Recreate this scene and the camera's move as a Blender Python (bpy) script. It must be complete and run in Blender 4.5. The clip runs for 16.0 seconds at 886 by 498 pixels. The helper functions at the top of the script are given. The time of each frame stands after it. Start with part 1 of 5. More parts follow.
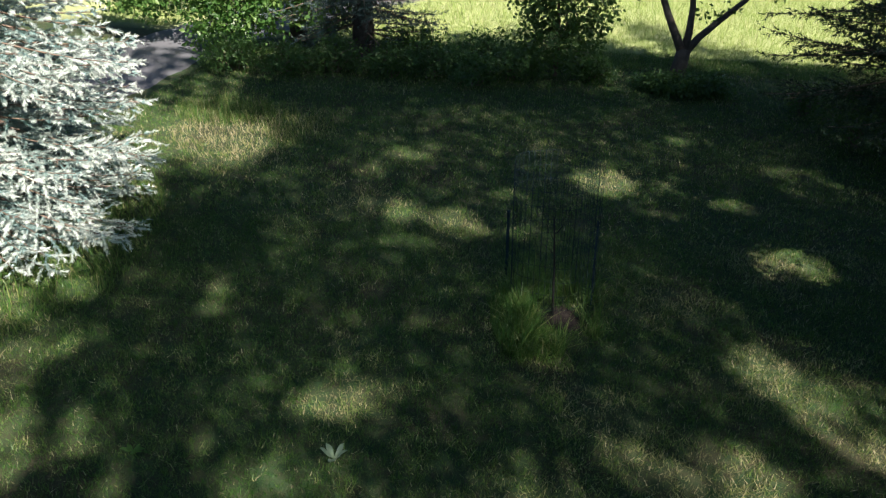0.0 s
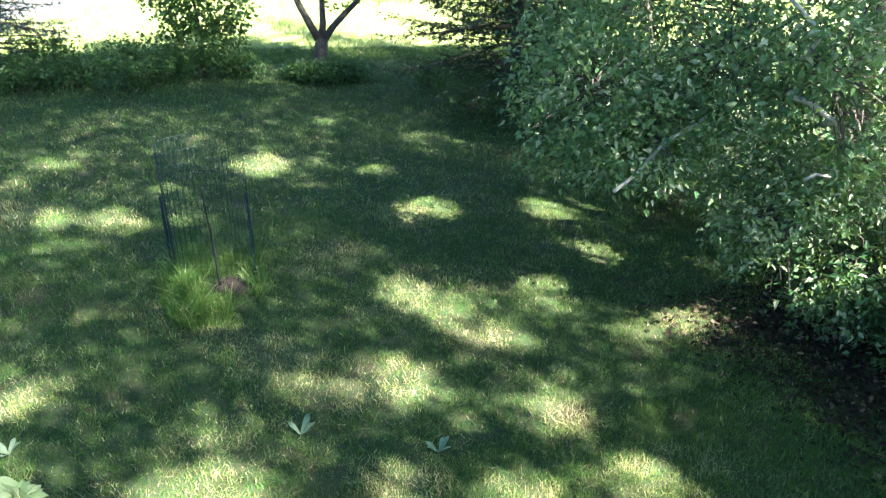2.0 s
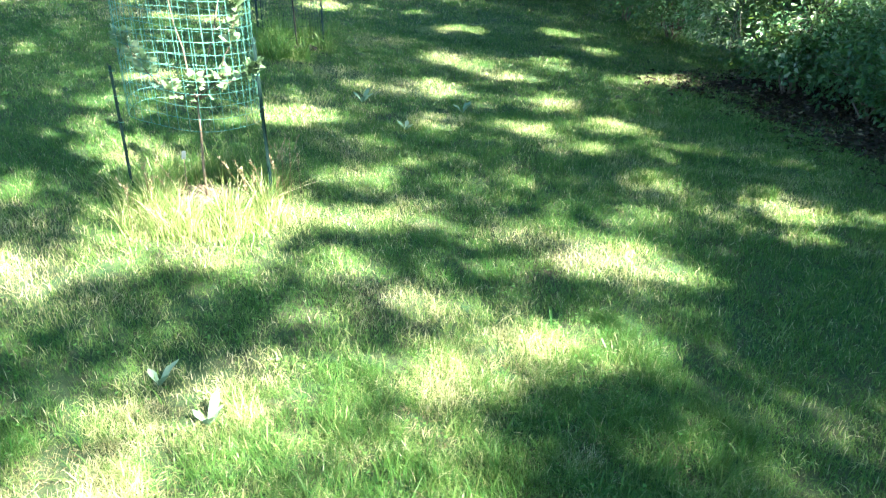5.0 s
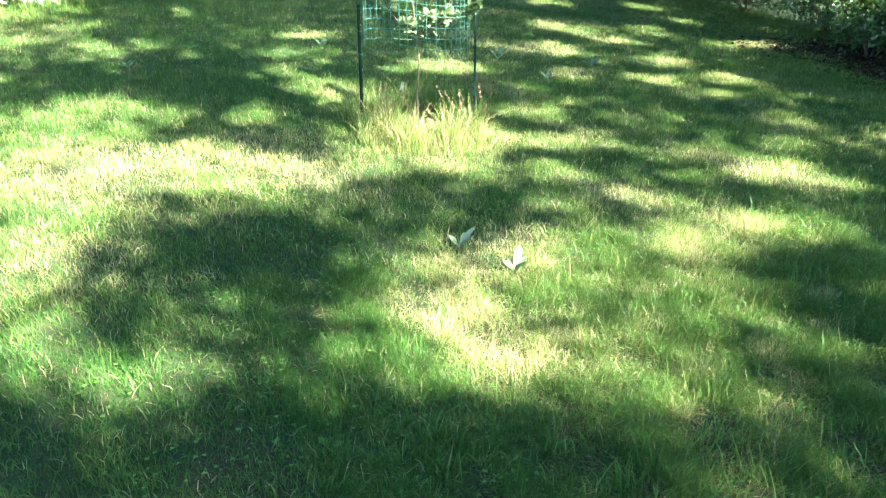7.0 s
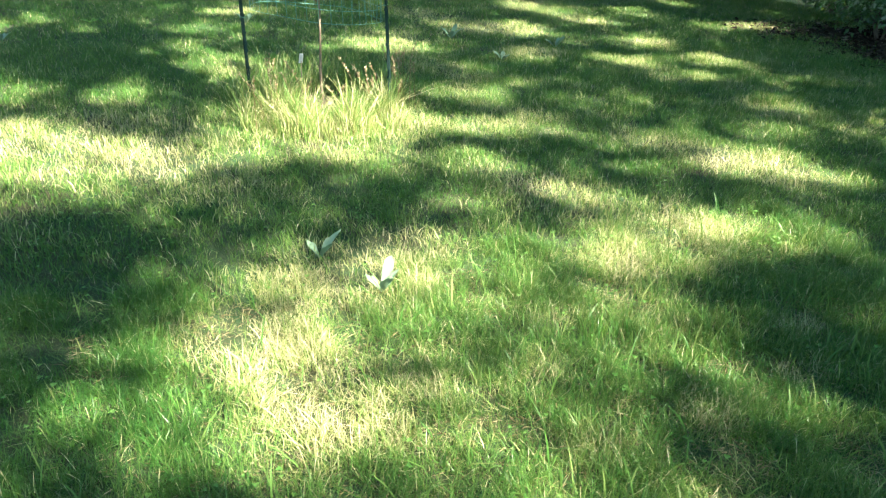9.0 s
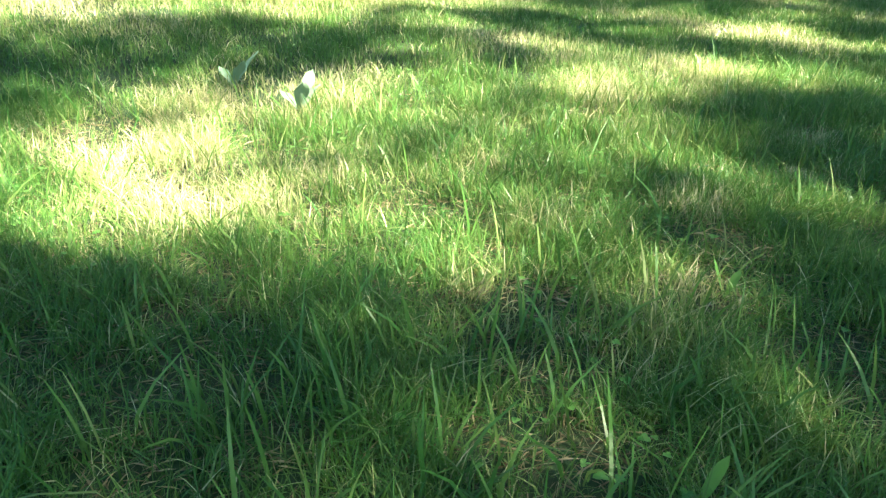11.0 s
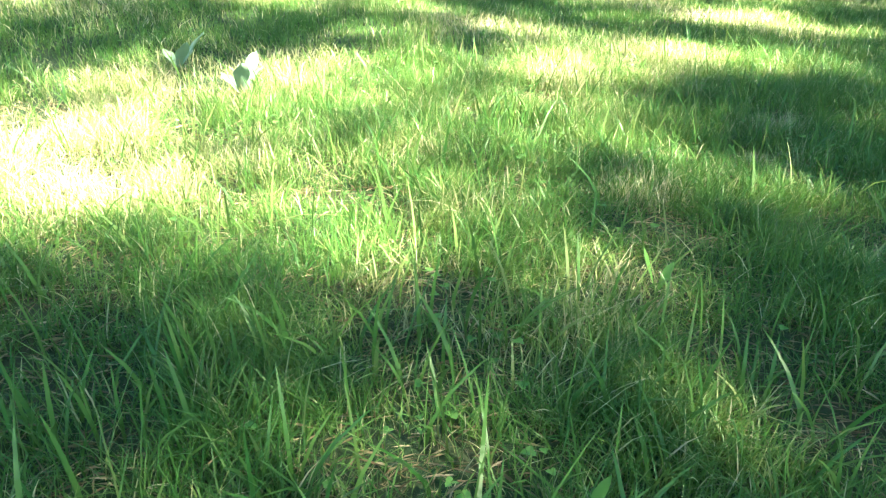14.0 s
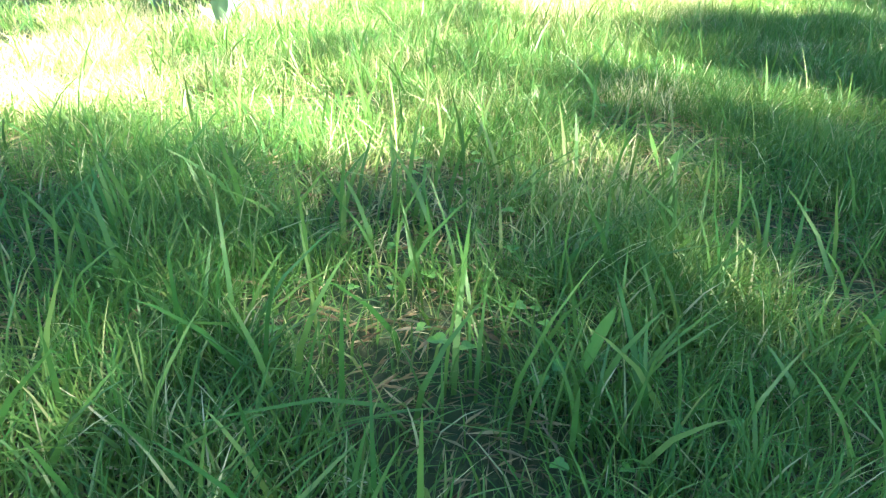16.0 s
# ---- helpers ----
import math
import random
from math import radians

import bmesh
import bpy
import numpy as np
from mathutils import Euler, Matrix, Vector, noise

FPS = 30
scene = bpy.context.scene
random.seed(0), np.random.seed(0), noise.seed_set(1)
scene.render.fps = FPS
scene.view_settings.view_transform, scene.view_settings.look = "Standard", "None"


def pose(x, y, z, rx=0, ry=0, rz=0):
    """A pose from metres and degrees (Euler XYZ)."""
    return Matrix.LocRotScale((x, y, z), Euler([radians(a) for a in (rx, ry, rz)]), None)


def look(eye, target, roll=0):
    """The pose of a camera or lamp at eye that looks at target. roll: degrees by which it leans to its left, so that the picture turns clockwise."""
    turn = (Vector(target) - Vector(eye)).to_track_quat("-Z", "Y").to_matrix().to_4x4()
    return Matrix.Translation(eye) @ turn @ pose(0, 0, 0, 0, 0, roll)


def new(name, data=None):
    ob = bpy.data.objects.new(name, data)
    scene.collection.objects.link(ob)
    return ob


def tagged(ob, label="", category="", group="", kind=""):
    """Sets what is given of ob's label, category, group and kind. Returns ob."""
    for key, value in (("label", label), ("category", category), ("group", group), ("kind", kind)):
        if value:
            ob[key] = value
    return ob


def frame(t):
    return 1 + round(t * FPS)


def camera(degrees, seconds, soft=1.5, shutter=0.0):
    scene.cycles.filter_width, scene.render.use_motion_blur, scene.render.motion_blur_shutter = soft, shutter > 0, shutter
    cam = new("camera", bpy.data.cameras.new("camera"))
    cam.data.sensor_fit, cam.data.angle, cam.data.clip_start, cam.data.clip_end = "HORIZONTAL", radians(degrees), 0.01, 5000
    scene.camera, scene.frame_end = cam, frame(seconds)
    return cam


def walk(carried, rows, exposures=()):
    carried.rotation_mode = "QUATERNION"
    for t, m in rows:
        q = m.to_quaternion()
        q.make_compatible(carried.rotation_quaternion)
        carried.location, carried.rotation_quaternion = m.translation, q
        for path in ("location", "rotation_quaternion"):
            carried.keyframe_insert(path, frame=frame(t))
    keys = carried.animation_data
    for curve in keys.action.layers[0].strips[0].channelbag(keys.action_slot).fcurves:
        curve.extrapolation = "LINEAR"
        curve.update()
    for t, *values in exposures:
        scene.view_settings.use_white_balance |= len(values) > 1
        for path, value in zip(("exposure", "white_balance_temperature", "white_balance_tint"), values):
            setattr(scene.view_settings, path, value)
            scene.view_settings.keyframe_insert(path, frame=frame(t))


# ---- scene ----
cam = camera(61.0, 16.0, 1.25)
# seconds, place, turn: a small drone that pans to its right and sinks to the lawn
ROWS = [
    (0.0, -0.000, 0.000, 4.600, 63.33, 0.26, 0.00),
    (0.5, 0.179, -0.156, 4.528, 63.51, -0.07, -7.19),
    (1.0, 0.414, -0.578, 4.536, 63.47, -0.12, -17.90),
    (1.5, 0.434, -0.779, 4.581, 63.49, 0.04, -24.30),
    (2.0, 0.384, -1.130, 4.577, 63.59, -0.03, -24.32),
    (2.5, 0.228, -1.710, 4.564, 63.71, -0.09, -23.70),
    (3.0, 0.051, -2.362, 4.217, 63.73, 0.04, -23.17),
    (3.5, -0.195, -3.180, 3.786, 63.71, 0.03, -22.66),
    (4.0, -0.385, -3.940, 3.396, 63.77, -0.07, -22.22),
    (4.5, -0.576, -4.458, 2.738, 63.85, -0.05, -21.67),
    (5.0, -0.991, -4.656, 2.497, 63.81, -0.01, -21.29),
    (5.2, -1.208, -4.688, 2.443, 63.78, 0.06, -21.03),
    (7.3, -3.072, -5.247, 2.234, 63.45, 0.04, -20.75),
    (7.5, -3.038, -5.206, 2.192, 63.38, 0.02, -20.68),
    (8.0, -2.789, -4.978, 1.996, 63.50, 0.07, -20.48),
    (8.5, -2.373, -4.668, 1.875, 63.54, 0.15, -20.18),
    (9.0, -1.809, -4.418, 1.736, 63.74, 0.20, -19.80),
    (9.5, -1.560, -4.296, 1.333, 64.06, 0.25, -19.57),
    (10.0, -1.486, -4.272, 1.058, 64.05, 0.25, -19.41),
    (10.2, -1.461, -4.274, 0.972, 64.19, 0.30, -19.22),
    (12.3, -1.335, -4.236, 0.632, 63.57, -0.04, -18.87),
    (12.5, -1.282, -4.211, 0.635, 63.59, -0.01, -18.87),
    (13.0, -1.196, -4.164, 0.638, 63.60, -0.12, -18.80),
    (13.5, -1.183, -4.174, 0.648, 63.61, -0.02, -18.76),
    (14.0, -1.184, -4.213, 0.659, 63.58, 0.05, -18.73),
    (14.5, -1.166, -4.214, 0.655, 63.50, 0.05, -18.67),
    (15.0, -1.154, -4.204, 0.660, 63.53, 0.13, -18.66),
    (15.5, -1.169, -4.191, 0.597, 63.64, 0.04, -18.70),
    (16.0, -1.141, -4.180, 0.391, 63.86, 0.02, -18.80),
]
# seconds, stops, white balance: the drone's camera opens up as it turns away from the bright meadow
EXPOSURES = [(0.0, 1.42, 5250, 11), (0.5, 2.25, 5250, 10), (1.0, 3.0, 5250, 10), (1.5, 3.48, 5250, 9), (2.0, 3.65, 5150, 6), (2.5, 3.75, 5100, 1), (3.0, 3.88, 5000, -4), (3.5, 4.0, 4950, -5),
             (4.5, 4.02, 4950, -5), (5.2, 4.05, 5000, -5), (7.3, 3.75, 5300, -6), (8.5, 3.6, 5350, -6), (10.2, 3.4, 5400, -7), (12.3, 4.17, 5400, -8), (15.0, 4.2, 5300, -6), (16.0, 4.4, 5100, -3)]
walk(cam, [(t, pose(x, y, z, rx, ry, rz)) for t, x, y, z, rx, ry, rz in ROWS], EXPOSURES)

# ---- light: a sun from behind and to the right, and the open sky ----
SUN_ELEV, SUN_AZ = radians(42), radians(150)      # azimuth clockwise from +y
SUN_DIR = np.array([math.sin(SUN_AZ) * math.cos(SUN_ELEV), math.cos(SUN_AZ) * math.cos(SUN_ELEV), math.sin(SUN_ELEV)])
world = bpy.data.worlds.new("world")
scene.world = world
world.use_nodes = True
wn = world.node_tree.nodes
sky = wn.new("ShaderNodeTexSky")
sky.sky_type, sky.sun_disc, sky.sun_elevation, sky.sun_rotation = "NISHITA", False, SUN_ELEV, SUN_AZ
world.node_tree.links.new(sky.outputs["Color"], wn["Background"].inputs["Color"])
wn["Background"].inputs["Strength"].default_value = 0.024
sun = new("sun", bpy.data.lights.new("sun", "SUN"))
sun.data.energy, sun.data.angle, sun.data.color = 5.0, radians(0.55), (1.0, 0.76, 0.54)
sun.matrix_world = look(tuple(SUN_DIR * 60), (0, 0, 0))

# ---- materials ----
def nodes_of(name):
    m = bpy.data.materials.new(name)
    m.use_nodes = True
    nt = m.node_tree
    return m, nt, nt.nodes["Principled BSDF"], nt.nodes["Material Output"]


def noise_node(nt, scale, detail=4.0, rough=0.55, coord="Object"):
    tc = nt.nodes.new("ShaderNodeTexCoord")
    n = nt.nodes.new("ShaderNodeTexNoise")
    n.inputs["Scale"].default_value, n.inputs["Detail"].default_value, n.inputs["Roughness"].default_value = scale, detail, rough
    nt.links.new(tc.outputs[coord], n.inputs["Vector"])
    return n.outputs["Fac"]


def ramp(nt, fac, stops):
    r = nt.nodes.new("ShaderNodeValToRGB")
    els = r.color_ramp.elements
    while len(els) < len(stops):
        els.new(0.5)
    for e, (p, c) in zip(els, stops):
        e.position, e.color = p, (*c, 1)
    nt.links.new(fac, r.inputs["Fac"])
    return r.outputs["Color"]


def mix(nt, fac, a, b, blend="MIX"):
    n = nt.nodes.new("ShaderNodeMix")
    n.data_type, n.blend_type = "RGBA", blend
    for sock, v in ((n.inputs[0], fac), (n.inputs[6], a), (n.inputs[7], b)):
        if isinstance(v, (int, float)):
            sock.default_value = v
        elif isinstance(v, tuple):
            sock.default_value = (*v, 1)
        else:
            nt.links.new(v, sock)
    return n.outputs[2]


def bump(nt, bsdf, height, strength=0.4, dist=0.01):
    n = nt.nodes.new("ShaderNodeBump")
    n.inputs["Strength"].default_value, n.inputs["Distance"].default_value = strength, dist
    nt.links.new(height, n.inputs["Height"])
    nt.links.new(n.outputs["Normal"], bsdf.inputs["Normal"])


def leaf_mat(name, stops, rough=0.45, through_part=0.35, through_col=(0.30, 0.45, 0.06), gloss=0.5):
    """Thin leaves: a glossy face and light that passes through. The attribute "tint" runs from 0 to 1 along the stops."""
    m, nt, b, out = nodes_of(name)
    at = nt.nodes.new("ShaderNodeAttribute")
    at.attribute_name = "tint"
    col = ramp(nt, at.outputs["Fac"], stops)
    nt.links.new(col, b.inputs["Base Color"])
    b.inputs["Roughness"].default_value, b.inputs["Specular IOR Level"].default_value = rough, gloss
    tl = nt.nodes.new("ShaderNodeBsdfTranslucent")
    nt.links.new(mix(nt, 0.55, col, through_col), tl.inputs["Color"])
    ms = nt.nodes.new("ShaderNodeMixShader")
    ms.inputs[0].default_value = through_part
    nt.links.new(b.outputs[0], ms.inputs[1])
    nt.links.new(tl.outputs[0], ms.inputs[2])
    nt.links.new(ms.outputs[0], out.inputs["Surface"])
    return m


def plain_mat(name, c1, c2, scale=8.0, rough=0.8, bumps=0.3, dist=0.01, metal=0.0):
    m, nt, b, out = nodes_of(name)
    f = noise_node(nt, scale, 6.0)
    g = noise_node(nt, scale * 7, 3.0)
    col = mix(nt, g, ramp(nt, f, [(0.3, c1), (0.7, c2)]), tuple(0.6 * (a + b_) / 2 for a, b_ in zip(c1, c2)), "MIX")
    nt.links.new(mix(nt, 0.35, ramp(nt, f, [(0.3, c1), (0.7, c2)]), col), b.inputs["Base Color"])
    b.inputs["Roughness"].default_value, b.inputs["Metallic"].default_value = rough, metal
    if bumps:
        bump(nt, b, g, bumps, dist)
    return m


M_GRASS = leaf_mat("grass_blades", [(0.0, (0.040, 0.13, 0.021)), (0.4, (0.122, 0.218, 0.045)), (0.7, (0.30, 0.32, 0.12)), (1.0, (0.60, 0.53, 0.35))], 0.40, 0.35, (0.36, 0.42, 0.11), 0.4)
# meadow colours lifted above plain grass to carry the glare of full sun
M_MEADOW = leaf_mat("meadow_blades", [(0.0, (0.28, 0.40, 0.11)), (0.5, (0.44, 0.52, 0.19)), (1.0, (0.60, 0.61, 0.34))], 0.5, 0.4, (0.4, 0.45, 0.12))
M_ASPEN = leaf_mat("aspen_leaves", [(0.0, (0.03, 0.09, 0.034)), (0.5, (0.085, 0.185, 0.065)), (0.8, (0.19, 0.29, 0.12)), (1.0, (0.38, 0.43, 0.30))], 0.34, 0.3, (0.34, 0.46, 0.05), 0.7)
M_SHRUB = leaf_mat("shrub_leaves", [(0.0, (0.03, 0.075, 0.02)), (0.6, (0.06, 0.13, 0.035)), (1.0, (0.14, 0.22, 0.06))], 0.4, 0.35)
M_MAPLE = leaf_mat("maple_leaves", [(0.0, (0.035, 0.10, 0.022)), (0.6, (0.09, 0.19, 0.04)), (1.0, (0.20, 0.32, 0.08))], 0.4, 0.4)
M_APPLE = leaf_mat("apple_leaves", [(0.0, (0.11, 0.19, 0.085)), (0.6, (0.20, 0.28, 0.15)), (1.0, (0.36, 0.42, 0.27))], 0.38, 0.3, (0.35, 0.45, 0.15))
M_CANOPY = leaf_mat("canopy_leaves", [(0.0, (0.04, 0.09, 0.02)), (1.0, (0.08, 0.15, 0.03))], 0.45, 0.5, (0.26, 0.52, 0.05))
# teal stops hold the boughs' shade, near-white ones their sunlight; brown is old needles
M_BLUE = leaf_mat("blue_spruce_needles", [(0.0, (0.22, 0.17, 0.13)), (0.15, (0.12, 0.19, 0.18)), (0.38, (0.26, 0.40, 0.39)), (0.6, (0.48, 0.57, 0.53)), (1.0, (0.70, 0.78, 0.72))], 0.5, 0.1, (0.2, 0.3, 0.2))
M_SPRUCE = leaf_mat("spruce_needles", [(0.0, (0.015, 0.035, 0.018)), (0.6, (0.03, 0.06, 0.03)), (1.0, (0.06, 0.10, 0.045))], 0.5, 0.12)
M_GREYBLUE = leaf_mat("grey_spruce_needles", [(0.0, (0.03, 0.055, 0.05)), (0.6, (0.08, 0.12, 0.12)), (1.0, (0.16, 0.21, 0.20))], 0.5, 0.12)
M_MULLEIN = leaf_mat("mullein_leaves", [(0.0, (0.14, 0.23, 0.14)), (1.0, (0.29, 0.39, 0.26))], 0.75, 0.2, (0.35, 0.45, 0.25))
M_WEED = leaf_mat("weed_leaves", [(0.0, (0.08, 0.20, 0.04)), (1.0, (0.20, 0.36, 0.08))], 0.4, 0.4)
M_STRAW = leaf_mat("dry_stalks", [(0.0, (0.13, 0.09, 0.05)), (0.5, (0.32, 0.25, 0.14)), (1.0, (0.55, 0.46, 0.30))], 0.6, 0.25, (0.5, 0.4, 0.2))
# litter brown taken near black, so the thicket's shade is in its colour
M_LITTER = leaf_mat("shade_dark_litter", [(0.0, (0.012, 0.010, 0.007)), (0.8, (0.045, 0.033, 0.022)), (1.0, (0.25, 0.2, 0.14))], 0.7, 0.05, (0.2, 0.12, 0.05), 0.2)
M_BARK = plain_mat("brown_bark", (0.055, 0.05, 0.045), (0.13, 0.118, 0.105), 9, 0.9, 0.8, 0.03)
M_PALEBARK = plain_mat("pale_aspen_bark", (0.34, 0.33, 0.29), (0.58, 0.56, 0.51), 7, 0.75, 0.4, 0.01)
M_TWIG = plain_mat("twigs", (0.12, 0.09, 0.06), (0.24, 0.19, 0.14), 12, 0.85, 0.3)
M_POST = plain_mat("green_painted_steel", (0.004, 0.02, 0.018), (0.010, 0.042, 0.036), 14, 0.8, 0.15, 0.003, 0.0)
M_POSTBLUE = plain_mat("blue_green_painted_steel", (0.006, 0.026, 0.042), (0.014, 0.046, 0.066), 14, 0.75, 0.15, 0.003)
M_WIRE = plain_mat("green_vinyl_wire", (0.10, 0.26, 0.21), (0.17, 0.36, 0.30), 10, 0.4, 0.0)
M_DARKWIRE = plain_mat("dark_cage_wire", (0.008, 0.022, 0.028), (0.02, 0.045, 0.055), 10, 0.85, 0.0)
M_TAG = plain_mat("white_plastic_tag", (0.42, 0.45, 0.46), (0.52, 0.55, 0.55), 10, 0.4, 0.0)
M_DARKBARK = plain_mat("dark_young_bark", (0.012, 0.013, 0.012), (0.035, 0.034, 0.03), 40, 0.9, 0.3, 0.003)
M_DARKMULCH = plain_mat("dark_brown_mulch", (0.02, 0.016, 0.014), (0.1, 0.08, 0.068), 30, 0.95, 0.8, 0.02)
M_MULCH = plain_mat("wood_chip_mulch", (0.07, 0.052, 0.04), (0.2, 0.155, 0.125), 25, 0.95, 0.8, 0.02)
M_CHIP = plain_mat("wood_chips", (0.11, 0.085, 0.065), (0.27, 0.21, 0.165), 30, 0.95, 0.3)


def ground_mat():
    m, nt, b, out = nodes_of("lawn_soil_and_thatch")
    tc = nt.nodes.new("ShaderNodeTexCoord")
    big = noise_node(nt, 0.9, 5.0, 0.6)
    fine = noise_node(nt, 70.0, 8.0, 0.75)
    mid = noise_node(nt, 9.0, 5.0, 0.65)
    green = ramp(nt, mid, [(0.3, (0.018, 0.06, 0.014)), (0.7, (0.045, 0.11, 0.025))])
    dry = ramp(nt, fine, [(0.3, (0.025, 0.018, 0.011)), (0.55, (0.075, 0.054, 0.032)), (0.75, (0.19, 0.145, 0.09))])
    patch = ramp(nt, big, [(0.5, (0, 0, 0)), (0.75, (0.8, 0.8, 0.8))])
    near = mix(nt, patch, mix(nt, ramp(nt, mid, [(0.35, (0.05, 0.05, 0.05)), (0.7, (0.75, 0.75, 0.75))]), green, dry), dry)
    # ground past y 19 is coloured pale for the sunlight on it
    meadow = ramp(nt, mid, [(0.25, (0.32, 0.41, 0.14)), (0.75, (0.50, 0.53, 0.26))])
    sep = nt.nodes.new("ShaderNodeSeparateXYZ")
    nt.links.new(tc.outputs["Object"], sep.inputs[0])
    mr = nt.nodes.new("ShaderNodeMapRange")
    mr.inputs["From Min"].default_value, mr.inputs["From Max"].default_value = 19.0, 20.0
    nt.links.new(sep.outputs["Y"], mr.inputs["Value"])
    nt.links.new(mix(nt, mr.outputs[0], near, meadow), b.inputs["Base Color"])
    b.inputs["Roughness"].default_value = 0.95
    bump(nt, b, fine, 0.7, 0.03)
    return m


def asphalt_mat():
    m, nt, b, out = nodes_of("worn_asphalt")
    f = noise_node(nt, 90.0, 4.0, 0.7)
    g = noise_node(nt, 0.8, 4.0)
    nt.links.new(mix(nt, g, ramp(nt, f, [(0.3, (0.06, 0.068, 0.08)), (0.7, (0.14, 0.152, 0.168))]), (0.17, 0.18, 0.195)), b.inputs["Base Color"])
    b.inputs["Roughness"].default_value = 0.9
    bump(nt, b, f, 0.4, 0.01)
    return m


M_GROUND, M_ASPHALT = ground_mat(), asphalt_mat()

# ---- mesh helpers ----
rng = np.random.default_rng(7)


def waves(x, y, wavelength, seed):
    """A smooth random field of about -1 to 1 over the plan."""
    r = np.random.default_rng(seed)
    out = 0.0
    for k in range(7):
        a, ph, w = r.uniform(0, math.tau), r.uniform(0, math.tau), wavelength * r.uniform(0.6, 1.6)
        out = out + np.sin((np.cos(a) * x + np.sin(a) * y) * math.tau / w + ph)
    return out / 3.2


# shallow dips of the lawn: x, y, radius, depth
DIPS = [(-1.7, -1.2, 1.4, 0.17), (1.6, 4.0, 1.6, 0.08), (3.5, 10.0, 2.2, 0.08), (-0.3, 1.2, 1.2, 0.055), (-0.4, -3.4, 1.0, 0.03)]


def ground_z(x, y):
    """The lawn falls to the right and rises gently ahead, and levels out far off."""
    x, y = np.asarray(x, float), np.asarray(y, float)
    ease = lambda v, lim: np.sign(v) * np.where(np.abs(v) < lim, np.abs(v), lim + 10 * (1 - np.exp(-np.maximum(np.abs(v) - lim, 0) / 10)))
    z = -0.065 * ease(x, 14) + 0.035 * ease(y, 24) + 0.012 * waves(x, y, 1.3, 3) + 0.008 * waves(x, y, 4.0, 4)
    for cx, cy, rad, depth in DIPS:
        z = z - depth * np.exp(-((x - cx) ** 2 + (y - cy) ** 2) / rad ** 2)
    return z


def mesh_from(name, verts, tris, mat, tint=None, smooth=False, parent=None, label=""):
    me = bpy.data.meshes.new(name)
    verts, tris = np.asarray(verts, np.float32).reshape(-1, 3), np.asarray(tris, np.int32).reshape(-1, 3)
    me.vertices.add(len(verts))
    me.vertices.foreach_set("co", verts.ravel())
    me.loops.add(tris.size)
    me.loops.foreach_set("vertex_index", tris.ravel())
    me.polygons.add(len(tris))
    me.polygons.foreach_set("loop_start", np.arange(0, tris.size, 3, dtype=np.int32))
    me.polygons.foreach_set("use_smooth", np.full(len(tris), smooth))
    if tint is not None:
        me.attributes.new("tint", "FLOAT", "POINT").data.foreach_set("value", np.asarray(tint, np.float32))
    me.update(calc_edges=True)
    me.materials.append(mat)
    ob = new(name, me)
    if parent is not None:
        ob.parent = parent
    if label:
        ob["label"] = label
    return ob


def part(name, bm, mat, parent, label="", smooth=False):
    me = bpy.data.meshes.new(name)
    if smooth:
        for f in bm.faces:
            f.smooth = True
    bm.to_mesh(me)
    bm.free()
    me.materials.append(mat)
    ob = new(name, me)
    ob.parent = parent
    if label:
        ob["label"] = label
    return ob


def thing(name, label, category, group="", at=(0, 0, 0)):
    ob = new(name)
    ob.empty_display_size = 0.1
    ob.location = at
    return tagged(ob, label, category, group)


def tube_arrays(points, radii, sides=7):
    """Vertices and triangles of a tube through the points."""
    P = np.asarray(points, float)
    R = np.broadcast_to(np.asarray(radii, float), (len(P),))
    T = np.gradient(P, axis=0)
    T /= np.linalg.norm(T, axis=1)[:, None] + 1e-9
    ref = np.array([0.0, 0.0, 1.0]) if abs(T[0][2]) < 0.9 else np.array([1.0, 0.0, 0.0])
    V = []
    for p, t, r in zip(P, T, R):
        u = np.cross(t, ref)
        u /= np.linalg.norm(u) + 1e-9
        w = np.cross(t, u)
        a = np.arange(sides) * math.tau / sides
        V.append(p + r * (np.cos(a)[:, None] * u + np.sin(a)[:, None] * w))
    V = np.concatenate(V + [P[:1], P[-1:]])
    F, n = [], len(P)
    for i in range(n - 1):
        for k in range(sides):
            a, b_, c, d = i * sides + k, i * sides + (k + 1) % sides, (i + 1) * sides + (k + 1) % sides, (i + 1) * sides + k
            F += [(a, b_, c), (a, c, d)]
    for k in range(sides):
        F += [(n * sides, (k + 1) % sides, k), (n * sides + 1, (n - 1) * sides + k, (n - 1) * sides + (k + 1) % sides)]
    return V, np.array(F)


def join_arrays(pieces):
    V, F, off = [], [], 0
    for v, f in pieces:
        V.append(v)
        F.append(np.asarray(f) + off)
        off += len(v)
    return np.concatenate(V), np.concatenate(F)


def bent(a, b_, sag=0.0, wob=0.0, n=7, r=rng):
    """Points of a bent limb from a to b."""
    a, b_ = np.asarray(a, float), np.asarray(b_, float)
    t = np.linspace(0, 1, n)[:, None]
    P = a + (b_ - a) * t
    P[:, 2] += (sag * 4 * t * (1 - t))[:, 0]
    P[1:-1] += r.normal(0, wob, (n - 2, 3))
    return P


